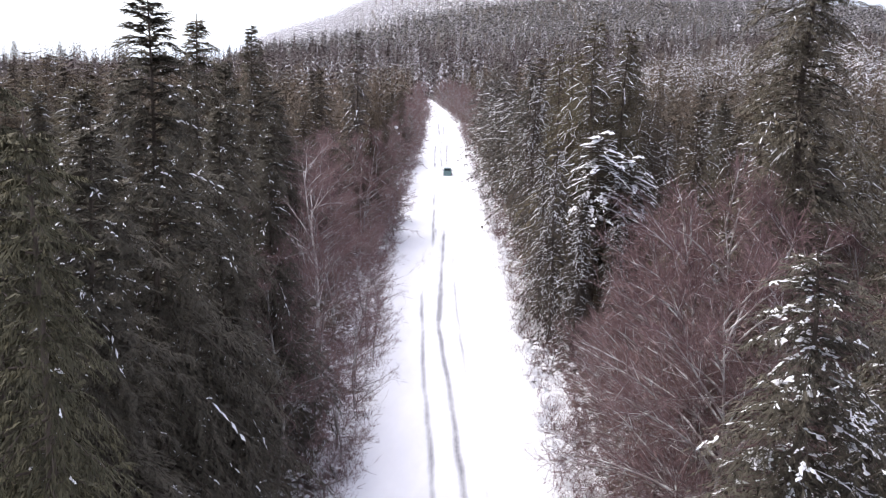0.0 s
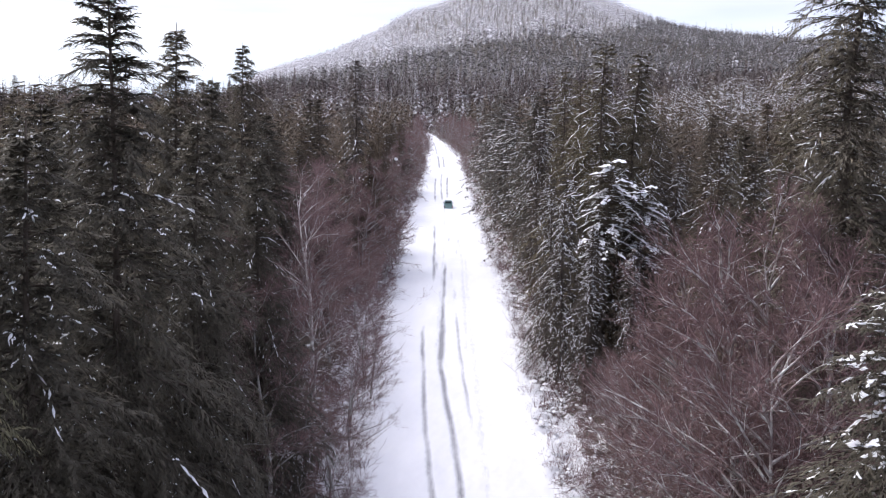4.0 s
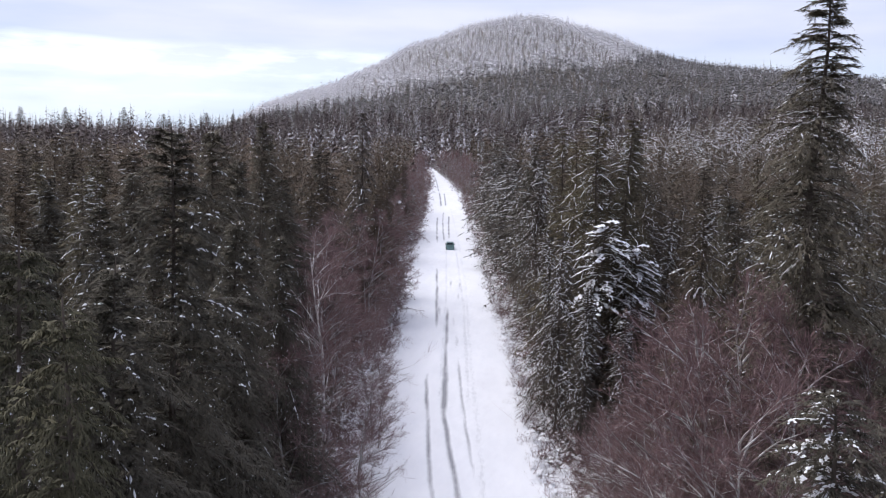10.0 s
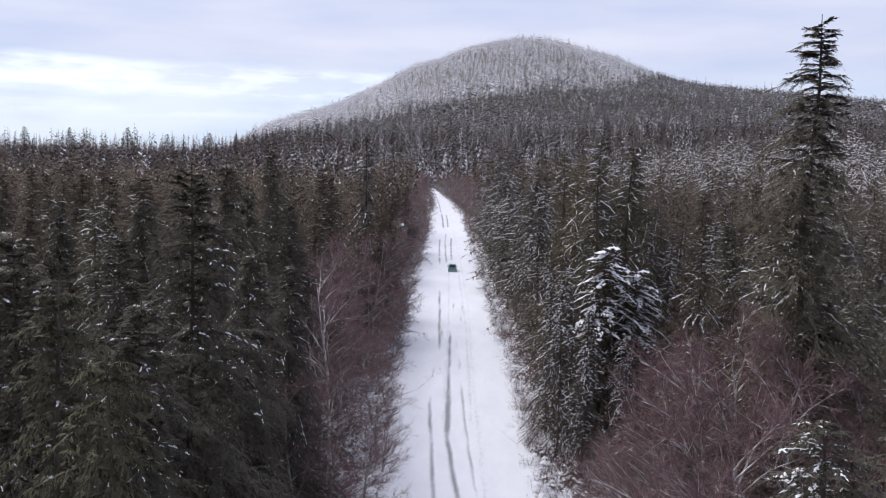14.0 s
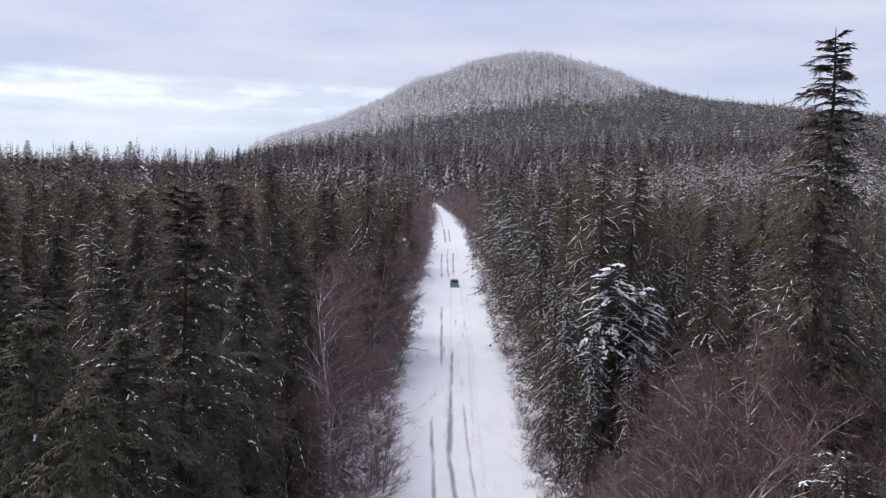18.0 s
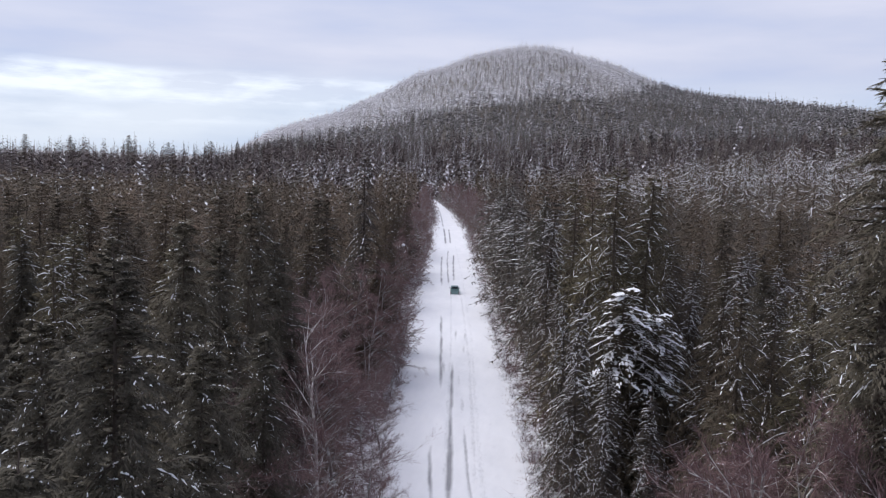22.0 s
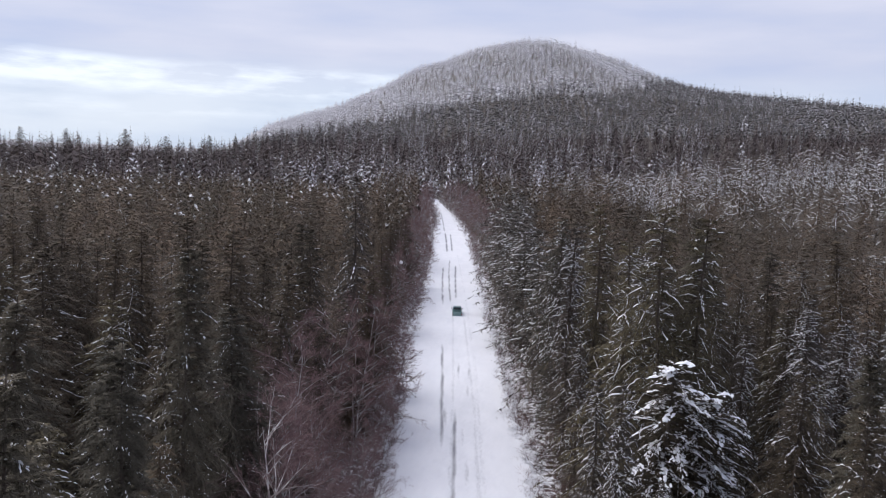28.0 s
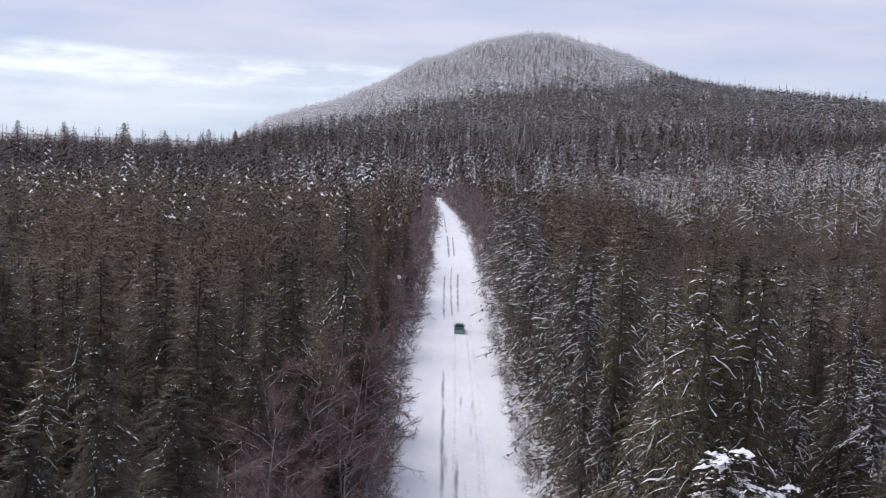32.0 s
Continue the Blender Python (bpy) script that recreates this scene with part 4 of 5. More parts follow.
# rime lies above the line, lower on the western flank
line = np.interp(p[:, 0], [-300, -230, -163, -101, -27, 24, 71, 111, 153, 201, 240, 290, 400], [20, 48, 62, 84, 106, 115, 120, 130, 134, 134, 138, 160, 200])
frost_haze = np.clip((pts[:, 2] - line + 6 * wave(p[:, 0], p[:, 1], 330, 21) + 9 * wave(p[:, 0], p[:, 1], 110, 22)) / 46 + 0.3, 0, 1)
# western flank is coloured paler still, in place of mist
frost_haze = np.maximum(frost_haze, np.clip(-p[:, 0] / 160, 0, 1) * np.clip((p[:, 1] - 1450) / 250, 0, 1))
high = frost_haze > r.uniform(0.1, 0.7, len(p))
kinds = [crown_template(140 + i, 13, 1, 0.3, s, 0.1, 0.5, 0.9) for i, s in enumerate((0.12, 0.4, 0.8, 0.97))]
pick = np.clip((frost_haze * 3.4 + r.uniform(-0.5, 1.5, len(p))).astype(int), 0, 3)
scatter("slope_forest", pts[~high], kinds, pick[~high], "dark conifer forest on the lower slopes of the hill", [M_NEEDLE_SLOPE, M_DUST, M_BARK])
pts, pick = pts[high], pick[high]
# trunks share the pale rime colour, lowering contrast in place of haze
scatter("hillside_forest", pts, kinds, pick, "frosted conifer forest covering the round hill", [M_NEEDLE_HIGH, M_FROST_HAZE, M_NEEDLE_HIGH])


# ---------- bare alders ----------
def curve_points(r, p0, d0, length, bend, n):
    """Points of a bough that starts along d0 and is pulled by bend on its way."""
    pts, d = [np.array(p0, float)], np.array(d0, float)
    for _ in range(n):
        d = d + np.array(bend) / n + r.normal(0, 0.06, 3)
        d /= np.linalg.norm(d)
        pts.append(pts[-1] + d * length / n)
    return np.array(pts)


def alder(seed, H, limbs, subs, twigs, wide=1.0, fan=0.4):
    """Stem, limbs (one soup each) and twigs of a bare alder that leans out towards +x."""
    r = np.random.RandomState(seed)
    stem = curve_points(r, (0, 0, -0.4), (0.03, r.uniform(-0.08, 0.08), 1), H * 0.95, (0.05, r.uniform(-0.1, 0.1), 0.1), 8)
    rad = np.linspace(0.011 * H, 0.012, 9)
    trunk = Soup()
    trunk.add(*tubes(stem[:-1], stem[1:], rad[:-1], rad[1:], 6))
    boughs, tw = [], Soup()
    A, B, RA = [], [], []
    for k in range(limbs):
        t = 0.12 + 0.86 * (k + r.uniform(0, 0.8)) / limbs
        i = min(int(t * 8), 7)
        p0 = stem[i] + (stem[i + 1] - stem[i]) * (t * 8 - i)
        az = r.normal(0, 1.2) if r.uniform() < fan else r.uniform(-math.pi, math.pi)
        up = r.uniform(0.35, 1.0) + 0.9 * t
        L = H * r.uniform(0.30, 0.48) * (1.12 - 0.72 * t) * (1.15 if fan > 0.5 else 1.0)
        pts = curve_points(r, p0, np.array([math.cos(az), math.sin(az), up]) / math.hypot(1, up), L, (0.35 * math.cos(az), 0.35 * math.sin(az), r.uniform(-0.7, 0.15)), 6)
        rr = np.linspace(0.0075 * L + 0.008, 0.006, 7) * wide
        s = Soup()
        s.add(*tubes(pts[:-1], pts[1:], rr[:-1], rr[1:], 4))
        for j in range(subs):
            q = 0.2 + 0.8 * (j + r.uniform(0, 0.9)) / subs
            m = min(int(q * 6), 5)
            b0 = pts[m] + (pts[m + 1] - pts[m]) * (q * 6 - m)
            d = pts[m + 1] - pts[m]
            d = d / np.linalg.norm(d) + r.normal(0, 0.55, 3) + [0, 0, 0.15]
            l2 = L * r.uniform(0.2, 0.42) * (1.15 - 0.6 * q)
            sp = curve_points(r, b0, d / np.linalg.norm(d), l2, (0, 0, r.uniform(-0.3, 0.4)), 3)
            r2 = np.array([0.009, 0.007, 0.005, 0.003]) * wide
            s.add(*tubes(sp[:-1], sp[1:], r2[:-1], r2[1:], 3))
            w = r.uniform(0.1, 1.0, twigs) * 3
            mi = np.minimum(w.astype(int), 2)
            c0 = sp[mi] + (sp[mi + 1] - sp[mi]) * (w - mi)[:, None]
            dd = (sp[mi + 1] - sp[mi])
            dd = dd / np.linalg.norm(dd, axis=1, keepdims=True) + r.normal(0, 0.55, (twigs, 3)) + [0, 0, 0.2]
            dd /= np.linalg.norm(dd, axis=1, keepdims=True)
            c1 = c0 + dd * (r.uniform(0.3, 0.8, twigs) * (0.5 + 0.05 * H))[:, None]
            A.append(c0), B.append(c1), RA.append(np.full(twigs, 0.0065))
            for _ in range(2):
                g = r.uniform(0.25, 0.9, twigs)[:, None]
                e0 = c0 + (c1 - c0) * g
                ee = dd + r.normal(0, 0.6, (twigs, 3))
                ee /= np.linalg.norm(ee, axis=1, keepdims=True)
                A.append(e0), B.append(e0 + ee * r.uniform(0.2, 0.5, twigs)[:, None]), RA.append(np.full(twigs, 0.005))
        boughs.append(s)
    A, B, RA = np.concatenate(A), np.concatenate(B), np.concatenate(RA) * wide
    d = B - A
    o = np.cross(d, r.normal(0, 1, d.shape))
    o /= np.linalg.norm(o, axis=1, keepdims=True) + 1e-9
    tw.add(np.stack([A - o * RA[:, None], A + o * RA[:, None], B], 1).reshape(-1, 3), np.arange(len(A) * 3).reshape(-1, 3))
    return trunk, boughs, tw


def alder_thing(label, split, *args, wood=M_ALDER_DULL, **kw):
    trunk, boughs, tw = alder(*args, **kw)
    e = tagged(new("alder_tree"), label, "tree", "bare alders beside the road")
    child("trunk", trunk.mesh("trunk", [wood], True), e)
    if split:
        for s in boughs:
            child("limb", s.mesh("limb", [wood], True), e)
    else:
        s = Soup()
        for b_ in boughs:
            s.add(*b_.arrays()[:2])
        tagged(child("bough", s.mesh("bough", [wood], True), e), kind="stuff")
    tagged(child("twig_haze", tw.mesh("twig_haze", [M_TWIG]), e, "fine reddish-brown twigs"), kind="stuff")
    return e


ALDER = "bare alder with pale limbs and a haze of reddish twigs"
near_alders = [alder_thing(ALDER, True, 70 + i, 12.0, 16, 8, 14, 1.15) for i in range(3)]
fan_alders = [alder_thing("bare alder with long pale limbs fanning out over the verge", True, 90 + i, 12.0, 26, 9, 13, 1.5, 0.8, wood=M_ALDER) for i in range(3)]
lone_alder = alder_thing("tall bare alder with whitish limbs standing before the dark wood", True, 97, 12.0, 26, 8, 10, 0.95, wood=M_ALDER)
far_alders = [alder_thing(ALDER, False, 80 + i, 12.0, 13, 6, 12, 1.9) for i in range(3)]
for a in near_alders + fan_alders + far_alders + [lone_alder]:
    HEIGHT[a.name] = 12.0


def plant_alder(kind, x, y, h, spread):
    turn = 180 if x > float(centre(y)) else 0
    plant(kind, x, y, h, spread, turn + rng.uniform(-50, 50))


def edge_at(y, d, right):
    c, w = float(centre(y)), float(half(y))
    return c + w + d if right else c - w - d


# the thicket on the east verge
for x, y, h, sp in [(9.8, 32.5, 15.5, 1.05), (12.0, 34.5, 17.0, 1.0), (9.6, 36.0, 17.4, 1.0), (11.2, 38.2, 18.2, 0.95), (9.0, 39.6, 15.5, 0.95), (13.2, 36.4, 17.2, 0.95), (8.8, 42.0, 11.5, 1.1), (11.0, 41.5, 14.0, 1.0),
                    (9.6, 35.0, 11.0, 1.0), (8.6, 45.5, 9.5, 1.0), (8.8, 49.5, 8.5, 1.0), (8.4, 53.5, 7.0, 1.0), (8.6, 57.0, 6.5, 1.0), (15.6, 33.0, 16.0, 1.0), (16.6, 37.5, 15.5, 1.0), (12.6, 30.0, 12.5, 1.1), (10.6, 29.0, 10.0, 1.0)]:
    plant_alder(rng.choice(fan_alders), x, y, 0.9 * h, sp)
# the row on the west verge
y = 43.0
while y < 250:
    for d, lo, hi in ((0.75, 3.5, 8.5), (3.6, 8, 14), (6.5, 9.5, 15)):
        if rng.random() < 0.93 and not (d > 2 and 55 < y < 66):
            yy = y + rng.uniform(-1.3, 1.3)
            kind = rng.choice(near_alders if yy < 95 else far_alders)
            plant_alder(kind, edge_at(yy, d + rng.uniform(-0.6, 0.6), False), yy, rng.uniform(lo, hi) * (1.0 if yy < 115 else 0.82), rng.uniform(1.0, 1.3))
    y += 3.4 if y < 110 else 4.8
plant_alder(lone_alder, -9.9, 65.0, 14.9, 1.1)
# clumps farther along on both verges
y = 232.0
while y < 455:
    for right in (False, True):
        for d, lo, hi in ((1.0, 4, 7), (4.5, 9, 13)) + (((8.5, 10, 14),) if right else ()):
            if rng.random() < 0.9:
                yy = y + rng.uniform(-2, 2)
                plant_alder(rng.choice(far_alders), edge_at(yy, d + rng.uniform(-0.5, 0.8), right), yy, rng.uniform(lo, hi), rng.uniform(1.0, 1.3))
    y += 6.5
for k in range(10):
    yy = 440 + 7 * (k % 4)
    plant_alder(rng.choice(far_alders), float(centre(452)) + rng.uniform(-8, 14), yy, rng.uniform(9, 13), 1.3)


# ---------- brush along the verges ----------
def brush(name, n, seed, place, hmin, hmax, mat, label, width=1.0, stems=9):
    """Clumps of thin stems as one mesh; place(r, n) gives x and y."""
    r = np.random.RandomState(seed)
    x, y = place(r, n)
    z = np.maximum(ground_z(x, y), -0.3) - 0.05
    I = np.repeat(np.arange(n), stems)
    N = len(I)
    h = r.uniform(hmin, hmax, n)[I] * r.uniform(0.5, 1.1, N)
    a = np.stack([x[I] + r.normal(0, 0.22, N), y[I] + r.normal(0, 0.25, N), z[I]], 1)
    d = np.stack([r.normal(0, 0.42, N), r.normal(0, 0.42, N), np.ones(N)], 1)
    b_ = a + d * h[:, None]
    wd = 0.007 * width + 0.004 * h
    A, B, W = [a], [b_], [wd]
    for _ in range(4):
        g = r.uniform(0.3, 0.95, N)[:, None]
        s0 = a + (b_ - a) * g
        e = np.stack([r.normal(0, 0.8, N), r.normal(0, 0.8, N), r.uniform(0.1, 0.9, N)], 1)
        A.append(s0), B.append(s0 + e * (0.32 * h)[:, None]), W.append(wd * 0.7)
    A, B, W = np.concatenate(A), np.concatenate(B), np.concatenate(W)
    o = np.cross(B - A, r.normal(0, 1, A.shape))
    o /= np.linalg.norm(o, axis=1, keepdims=True) + 1e-9
    v = np.stack([A - o * W[:, None], A + o * W[:, None], B], 1).reshape(-1, 3)
    return tagged(new(name, mesh_from(name, v, np.arange(len(v)).reshape(-1, 3), [mat])), label, "brush", kind="stuff")


def verge(y0, y1, d0, d1, power=1.0):
    def place(r, n):
        yy = y0 + (y1 - y0) * r.uniform(0, 1, n) ** 1.4
        d = d0 + (d1 - d0) * r.uniform(0, 1, n) ** power
        sgn = np.where(r.uniform(size=n) < 0.5, -1.0, 1.0)
        d = d + 0.5 * wave(yy, sgn * 40, 9, 33)
        return centre(yy) + sgn * (half(yy) + d), yy
    return place


brush("verge_grass", 1500, 201, verge(34, 250, -0.7, 1.6), 0.18, 0.6, M_BRUSH, "dry stalks and grass poking through roadside snow", 1.2)
brush("verge_brush", 1500, 202, verge(30, 300, -0.2, 3.0), 0.7, 1.9, M_TWIG, "bare twiggy shrubs along the snowy verge", 1.6)
brush("undergrowth", 2400, 203, verge(22, 440, 2.6, 12.0), 1.2, 3.2, M_BRUSH, "dense dark undergrowth beneath the roadside trees", 2.6, 10)


# snow caught on the low brush and tussocks of both verges
_r = np.random.RandomState(207)
_n = 9000
_x, _y = verge(30, 300, -0.5, 3.2, 1.3)(_r, _n)
_h = np.abs(_r.normal(0, 0.38, _n)) * np.clip(np.abs(_x - centre(_y)) - half(_y) + 0.6, 0.1, 1.2)
_c = np.stack([_x, _y, np.maximum(ground_z(_x, _y), -0.3) + _h], 1)
_a, _w = _r.uniform(0, 6.28, _n), _r.gamma(2.0, 0.035, _n) + 0.03
_u = np.stack([np.cos(_a), np.sin(_a), 0 * _a], 1)
_s = np.stack([-np.sin(_a), np.cos(_a), 0 * _a], 1)
_ring = np.stack([_c + _u * (1.6 * _w)[:, None], _c + _s * _w[:, None], _c - _u * (1.6 * _w)[:, None], _c - _s * _w[:, None], _c + np.array([0, 0, 1.0]) * (0.7 * _w)[:, None]], 1)
_tri = np.array([(a, (a + 1) % 4, 4) for a in range(4)])
tagged(new("verge_snow", mesh_from("verge_snow", _ring.reshape(-1, 3), (np.arange(_n)[:, None, None] * 5 + _tri[None]).reshape(-1, 3), [M_SNOW], smooth=True)),
       "small clumps of snow caught on the roadside brush", "snow", kind="stuff")


# ---------- the pickup truck ----------
def paint(name, col, rough=0.4, metal=0.0):
    m, n, l, b = material(name, rough, metal, 0.5)
    c = ramp(n, l, noise_of(n, l, 6.0, 5.0), [(0.35, tuple(v * 0.8 for v in col)), (0.65, col)])
    l.new(c, b.inputs["Base Color"])
    return m


M_TEAL = paint("faded_green_paint", (0.15, 0.265, 0.255))
M_TEAL_PALE = paint("pale_green_paint", (0.23, 0.355, 0.345), 0.5)
M_CREAM = paint("pale_roof_paint", (0.31, 0.39, 0.40), 0.45)
M_RUBBER = paint("tyre_rubber", (0.025, 0.025, 0.027), 0.9)
M_STEEL = paint("dull_steel", (0.35, 0.36, 0.37), 0.4, 0.9)
M_DARK = paint("dark_underside", (0.03, 0.03, 0.032), 0.85)
M_RED = paint("red_lens", (0.35, 0.03, 0.03), 0.25)
M_WHITE = paint("white_plate", (0.7, 0.7, 0.7), 0.5)
M_WOOD = paint("weathered_boards", (0.22, 0.18, 0.13), 0.85)
M_GLASS, _n, _l, _b = material("dark_glass", 0.05, 0, 0.5)
_b.inputs["Base Color"].default_value = (0.02, 0.03, 0.035, 1)
_b.inputs["Transmission Weight"].default_value = 0.35


def box(x0, x1, y0, y1, z0, z1, top=(0, 0, 0, 0), bevel=0.03):
    """A bevelled block; top: how far its upper face draws in at -x, +x, -y, +y."""
    bm = bmesh.new()
    c = [(x0, y0, z0), (x1, y0, z0), (x1, y1, z0), (x0, y1, z0), (x0 + top[0], y0 + top[2], z1), (x1 - top[1], y0 + top[2], z1), (x1 - top[1], y1 - top[3], z1), (x0 + top[0], y1 - top[3], z1)]
    v = [bm.verts.new(p) for p in c]
    for f in ((3, 2, 1, 0), (4, 5, 6, 7), (0, 1, 5, 4), (1, 2, 6, 5), (2, 3, 7, 6), (3, 0, 4, 7)):
        bm.faces.new([v[i] for i in f])
    if bevel:
        bmesh.ops.bevel(bm, geom=bm.edges[:], offset=bevel, segments=2, profile=0.6, affect="EDGES")
    return bm


def wheel_shape(radius, width, seg=24, inner=0.0):
    bm = bmesh.new()
    prof = [(inner, -width / 2), (radius * 0.93, -width / 2), (radius, -width * 0.35), (radius, width * 0.35), (radius * 0.93, width / 2), (inner, width / 2)]
    rings = [[bm.verts.new((x, rr * math.cos(a), rr * math.sin(a))) for a in [2 * math.pi * i / seg for i in range(seg)]] for rr, x in [(max(p, 0.01), q) for p, q in prof]]
    for a, b_ in zip(rings[:-1], rings[1:]):
        for i in range(seg):
            bm.faces.new((a[i], a[(i + 1) % seg], b_[(i + 1) % seg], b_[i]))
    if not inner:
        bm.faces.new(rings[0][::-1])
        bm.faces.new(rings[-1])
    return bm


def pickup():
    e = tagged(new("pickup_truck"), "old grey-green pickup truck with an open bed, driving on the snow", "truck")
    part("chassis", box(-0.62, 0.62, -2.35, 2.3, 0.36, 0.6), M_DARK, e)
    part("hood", box(-0.86, 0.86, 0.95, 2.42, 0.58, 1.12, (0.06, 0.06, 0, 0.1), 0.07), M_TEAL, e)
    cab = part("cab", box(-0.88, 0.88, -0.45, 1.0, 0.55, 1.18, (0.02, 0.02, 0, 0), 0.05), M_TEAL, e)
    part("cab_pillars", box(-0.84, 0.84, -0.42, 0.95, 1.18, 1.66, (0.12, 0.12, 0.1, 0.42), 0.03), M_TEAL, e)
    part("roof", box(-0.73, 0.73, -0.33, 0.56, 1.655, 1.76, (0.06, 0.06, 0.06, 0.06), 0.04), M_CREAM, e, "pale grey-green roof")
    rw = part("rear_window", box(-0.62, 0.62, -0.405, -0.36, 1.24, 1.6, (0.05, 0.05, 0.06, -0.06), 0.008), M_GLASS, e)
    part("windscreen", box(-0.66, 0.66, 0.72, 0.93, 1.22, 1.62, (0.06, 0.06, -0.15, 0.34), 0.008), M_GLASS, e)
    for s in (-1, 1):
        a, b_ = sorted((s * 0.80, s * 0.85))
        part("side_window", box(a, b_, -0.2, 0.62, 1.24, 1.58, (0.0, 0.0, 0.05, 0.2), 0.008), M_GLASS, e)
        door = part("door", box(*sorted((s * 0.875, s * 0.90)), -0.28, 0.9, 0.62, 1.17, (0, 0, 0, 0), 0.008), M_TEAL, e)
        part("handle", box(*sorted((s * 0.90, s * 0.925)), -0.2, -0.05, 1.05, 1.08, (0, 0, 0, 0), 0.006), M_STEEL, door)
        mirror = part("mirror", box(*sorted((s * 0.95, s * 1.10)), 0.62, 0.68, 1.2, 1.4, (0, 0, 0, 0), 0.015), M_STEEL, e)
        part("mirror_arm", box(*sorted((s * 0.86, s * 0.96)), 0.64, 0.67, 1.18, 1.21, (0, 0, 0, 0), 0.004), M_STEEL, mirror)
        part("bed_side", box(*sorted((s * 0.80, s * 0.89)), -2.38, -0.47, 0.55, 1.16, (0, 0, 0, 0), 0.03), M_TEAL, e)
        part("bed_rail", box(*sorted((s * 0.78, s * 0.90)), -2.38, -0.47, 1.155, 1.20, (0, 0, 0, 0), 0.012), M_TEAL_PALE, e)
        part("tail_light", box(*sorted((s * 0.78, s * 0.88)), -2.415, -2.385, 0.76, 0.98, (0, 0, 0, 0), 0.008), M_RED, e)
        part("head_light", box(*sorted((s * 0.58, s * 0.8)), 2.41, 2.44, 0.74, 0.94, (0, 0, 0, 0), 0.01), M_WHITE, e)
        part("fender", box(*sorted((s * 0.82, s * 0.90)), 1.1, 2.3, 0.5, 0.92, (0, 0, 0.12, 0.12), 0.03), M_TEAL, e)
        part("rear_bumper_bracket", box(*sorted((s * 0.5, s * 0.56)), -2.5, -2.36, 0.46, 0.54, (0, 0, 0, 0), 0.006), M_DARK, e)
        for yy in (-1.45, 1.6):
            w = part("wheel", wheel_shape(0.36, 0.22, 28, 0.20), M_RUBBER, e, "black tyre", True)
            rim = part("rim", wheel_shape(0.205, 0.16, 20), M_STEEL, w, "dull steel rim")
            part("hub_cap", wheel_shape(0.07, 0.2, 14), M_STEEL, rim)
            w.location = (s * 0.76, yy, 0.36)
    part("bed_floor", box(-0.82, 0.82, -2.34, -0.47, 0.62, 0.70, (0, 0, 0, 0), 0.01), M_TEAL, e)
    part("bed_front", box(-0.80, 0.80, -0.53, -0.465, 0.68, 1.17, (0, 0, 0, 0), 0.01), M_TEAL_PALE, e)
    gate = part("tailgate", box(-0.79, 0.79, -2.41, -2.33, 0.62, 1.17, (0, 0, 0, 0), 0.015), M_TEAL_PALE, e)
    part("tailgate_rib", box(-0.74, 0.74, -2.425, -2.405, 0.80, 0.84, (0, 0, 0, 0), 0.004), M_TEAL_PALE, gate)
    part("tailgate_rib", box(-0.74, 0.74, -2.425, -2.405, 1.02, 1.06, (0, 0, 0, 0), 0.004), M_TEAL_PALE, gate)
    part("tailgate_latch", box(-0.1, 0.1, -2.43, -2.405, 1.09, 1.13, (0, 0, 0, 0), 0.004), M_STEEL, gate)
    bumper = part("rear_bumper", box(-0.86, 0.86, -2.56, -2.44, 0.44, 0.6, (0, 0, 0, 0), 0.02), M_DARK, e, "dark steel bumper")
    part("plate", box(-0.16, 0.16, -2.575, -2.558, 0.46, 0.6, (0, 0, 0, 0), 0.003), M_WHITE, bumper, "white plate")
    part("front_bumper", box(-0.88, 0.88, 2.44, 2.56, 0.42, 0.58, (0, 0, 0, 0), 0.02), M_STEEL, e)
    part("grille", box(-0.56, 0.56, 2.41, 2.435, 0.7, 0.96, (0, 0, 0, 0), 0.005), M_DARK, e)
    return e


truck = pickup()
ty = 176.0
truck.matrix_basis = pose(-3.2, ty, 0.015, 0, 0, 1.9) @ Matrix.Diagonal((0.88, 1, 1.1, 1))
for dx, dy, ln, rz in ((-0.3, -1.0, 1.3, 4), (0.0, -1.2, 1.1, -3), (0.28, -0.9, 1.2, 7)):
    me = bpy.data.meshes.new("plank")
    bm = box(-0.09, 0.09, -ln / 2, ln / 2, 0, 0.035, (0, 0, 0, 0), 0.006)
    bm.to_mesh(me)
    bm.free()
    me.materials.append(M_WOOD)
    tagged(new("plank", me), "weathered board lying in the truck bed", "plank", "boards in the truck bed").matrix_basis = truck.matrix_basis @ pose(dx, dy, 0.70, 0, 0, rz)

# ---------- a snow-capped snag on the west verge ----------
snag = tagged(new("broken_snag"), "broken grey trunk with a cap of snow", "tree")
s = Soup()
zz = np.linspace(-0.5, 9.0, 8)
_a = np.arange(9) * 2 * np.pi / 9
_w = np.linspace(0.2, 0.12, 8)[:, None]
v = np.stack([0.12 * np.sin(zz)[:, None] + _w * np.cos(_a), 0.1 * np.cos(zz * 0.7)[:, None] + _w * np.sin(_a), zz[:, None] + 0 * _a], -1).reshape(-1, 3)
k = (np.arange(7)[:, None] * 9 + np.arange(9)).ravel()
q = (np.arange(7)[:, None] * 9 + (np.arange(9) + 1) % 9).ravel()
s.add(v, np.concatenate([np.stack([k, q, q + 9], 1), np.stack([k, q + 9, k + 9], 1)]))
child("trunk", s.mesh("trunk", [M_DEAD], True), snag)
bm = bmesh.new()
bmesh.ops.create_icosphere(bm, subdivisions=3, radius=0.36)
for v in bm.verts:
    v.co = v.co * (1 + 0.25 * noise.noise(v.co * 2.3)) * 1.0
    v.co.z = v.co.z * 0.8 + 9.2
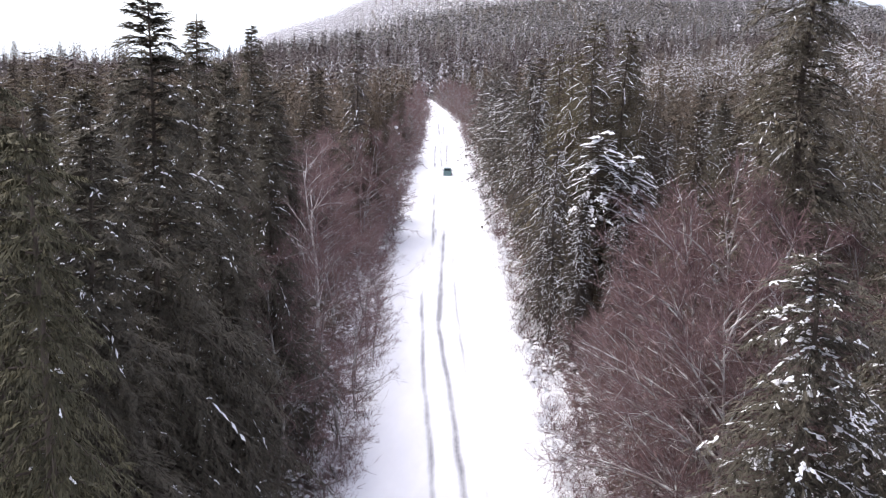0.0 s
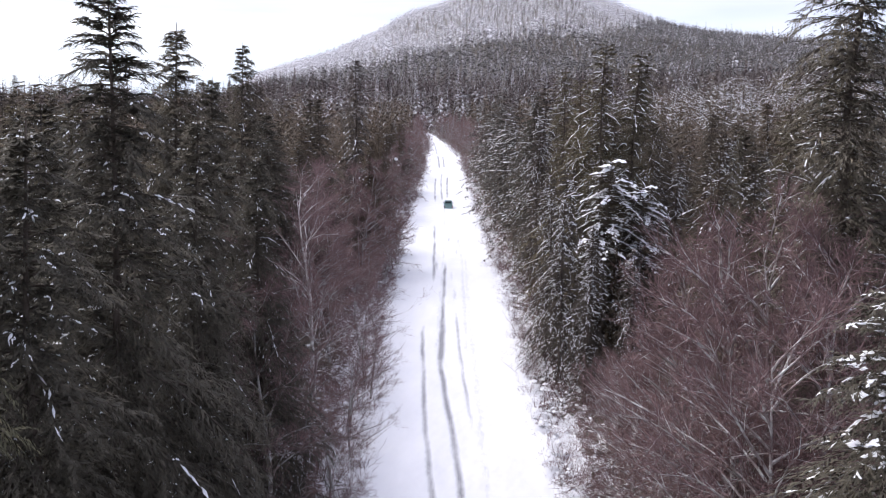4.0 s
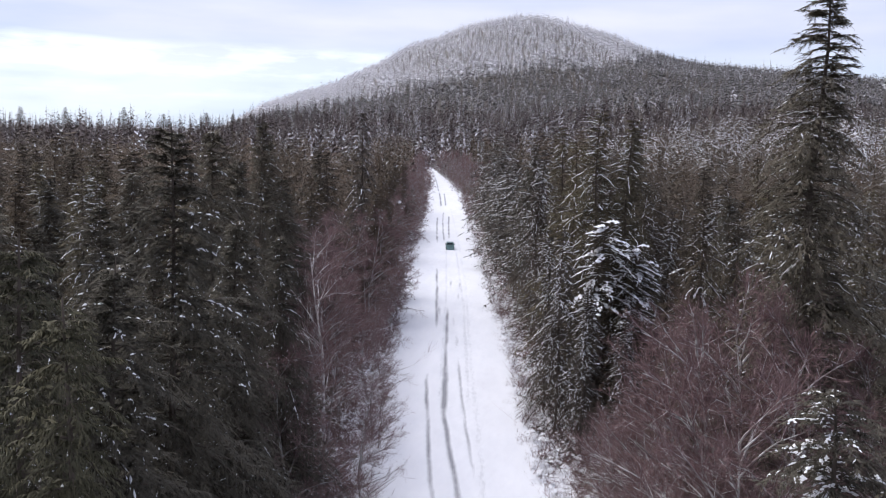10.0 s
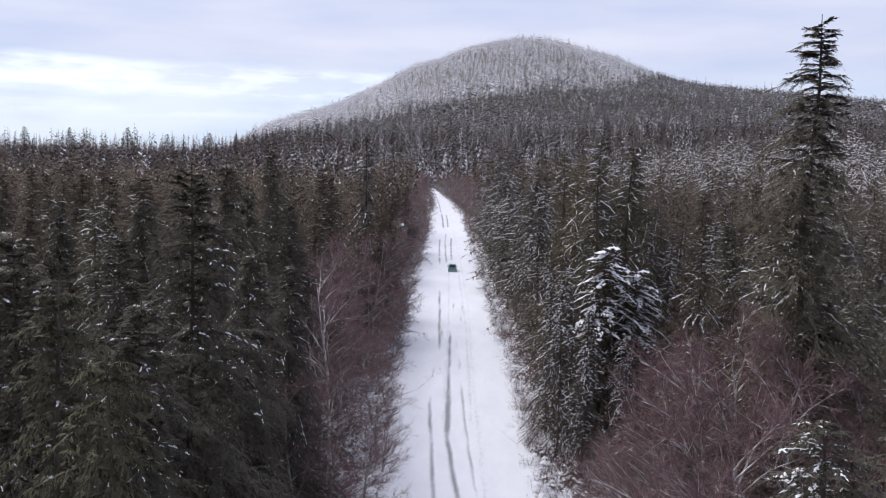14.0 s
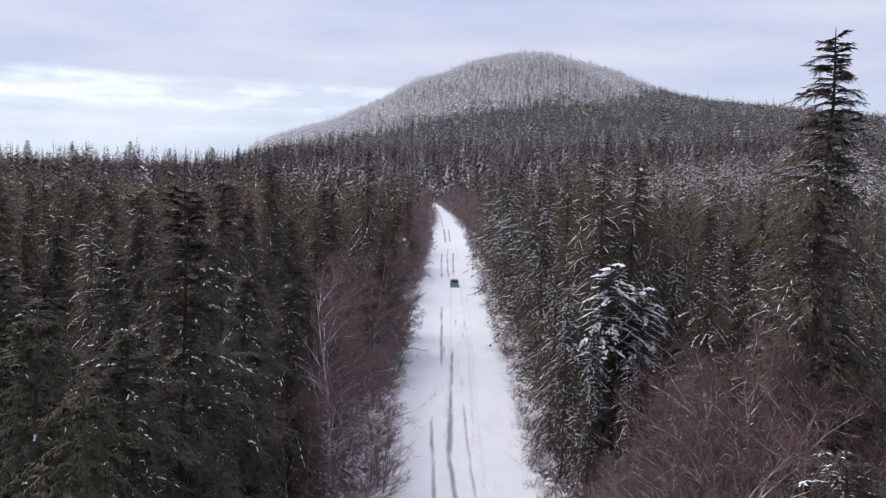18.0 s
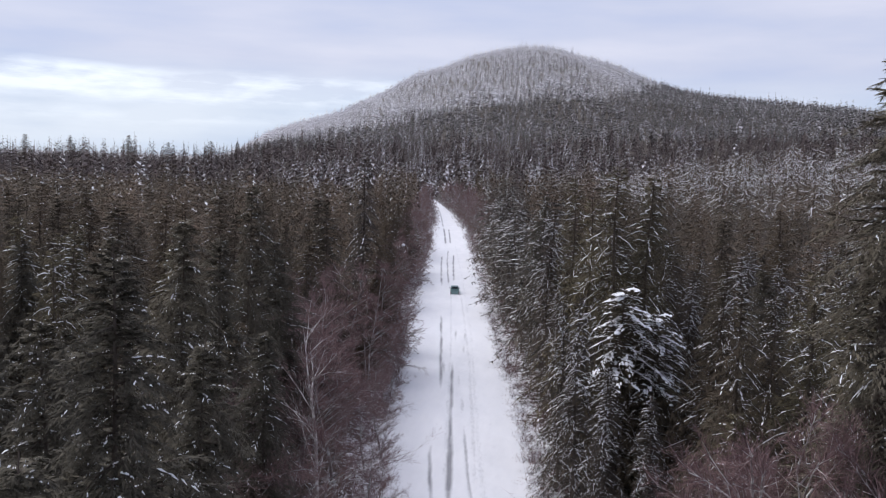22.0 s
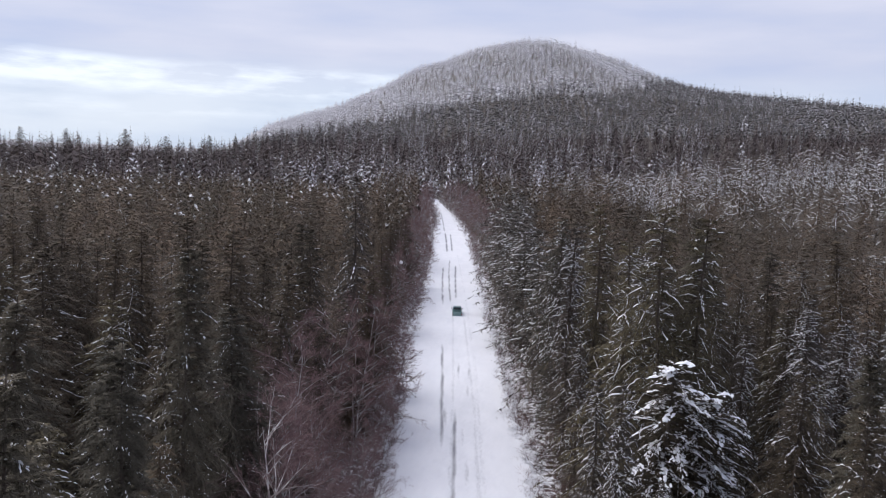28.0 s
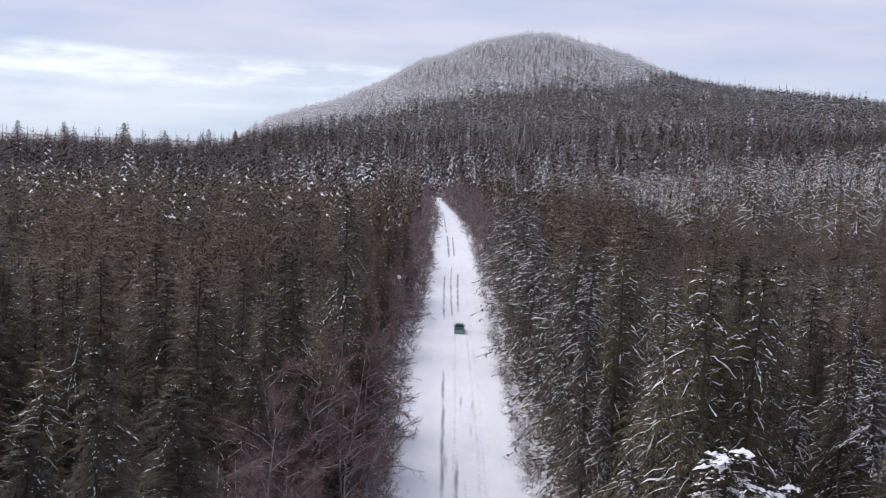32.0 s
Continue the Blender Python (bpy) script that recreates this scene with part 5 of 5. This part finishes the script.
part("snow_cap", bm, M_SNOW, snag, "rounded cap of snow", True)
bm = bmesh.new()
bmesh.ops.create_icosphere(bm, subdivisions=3, radius=0.2)
for v in bm.verts:
    v.co = v.co * (1 + 0.3 * noise.noise(v.co * 3.1))
    v.co = Vector((v.co.x + 0.42, v.co.y, v.co.z * 0.7 + 8.06))
part("snow_clump", bm, M_SNOW, snag, "smaller clump of snow", True)
bm = bmesh.new()
bmesh.ops.create_cone(bm, cap_ends=True, segments=7, radius1=0.06, radius2=0.04, depth=0.6)
bmesh.ops.rotate(bm, verts=bm.verts[:], matrix=Matrix.Rotation(1.4, 3, "Y"))
bmesh.ops.translate(bm, verts=bm.verts[:], vec=(0.32, 0, 7.93))
part("stub", bm, M_DEAD, snag, "short broken branch", True)
snag.matrix_basis = pose(edge_at(170, 2.9, False), 170, float(ground_z(edge_at(170, 2.9, False), 170)))

# lone tall trees on the far skyline
for kind, x, y, h in ((mid_kinds[0], -413, 951, 37), (mid_kinds[1], -352, 949, 39), (mid_kinds[2], -462, 955, 37), (mid_kinds[3], -305, 930, 33), (mid_kinds[1], -270, 960, 36), (mid_kinds[0], -238, 940, 35), (mid_kinds[3], -222, 950, 36)):
    plant(kind, x, y, h - float(terrain(x, y)), 1.35)
snag_me = Soup()
zz = np.linspace(-0.5, 30, 9)
snag_me.add(*tubes(np.stack([0 * zz, 0 * zz, zz], 1)[:-1], np.stack([0 * zz, 0 * zz, zz], 1)[1:], np.linspace(0.45, 0.12, 8), np.linspace(0.42, 0.1, 8), 6))
_r = np.random.RandomState(9)
_a = np.stack([np.zeros(14), np.zeros(14), _r.uniform(10, 29, 14)], 1)
_d = _r.uniform(0, 6.28, 14)
snag_me.add(*tubes(_a, _a + np.stack([np.cos(_d) * 1.6, np.sin(_d) * 1.6, _r.uniform(0, 1.0, 14)], 1), 0.12, 0.05, 3))
tall_snag = snag_me.mesh("dead_snag", [M_DEAD], True)
for x, y, h in ((-470, 940, 33), (-452, 960, 30), (-440, 930, 31), (-430, 975, 28), (-490, 950, 32)):
    ob = tagged(new("dead_snag", tall_snag), "tall bare dead trunk above the forest", "tree", "dead trunks on the skyline")
    ob.matrix_basis = pose(x, y, float(terrain(x, y)), 0, 0, x * 7) @ Matrix.Diagonal((1, 1, h / 30, 1))

# kinds that have no place yet join the trees behind the road's edge
for k, kind in enumerate(t for t in templates + near_alders + fan_alders + far_alders if t.name not in used):
    plant(kind, 24.0 + 4 * k, 66.0 + 3 * k, 15.0)
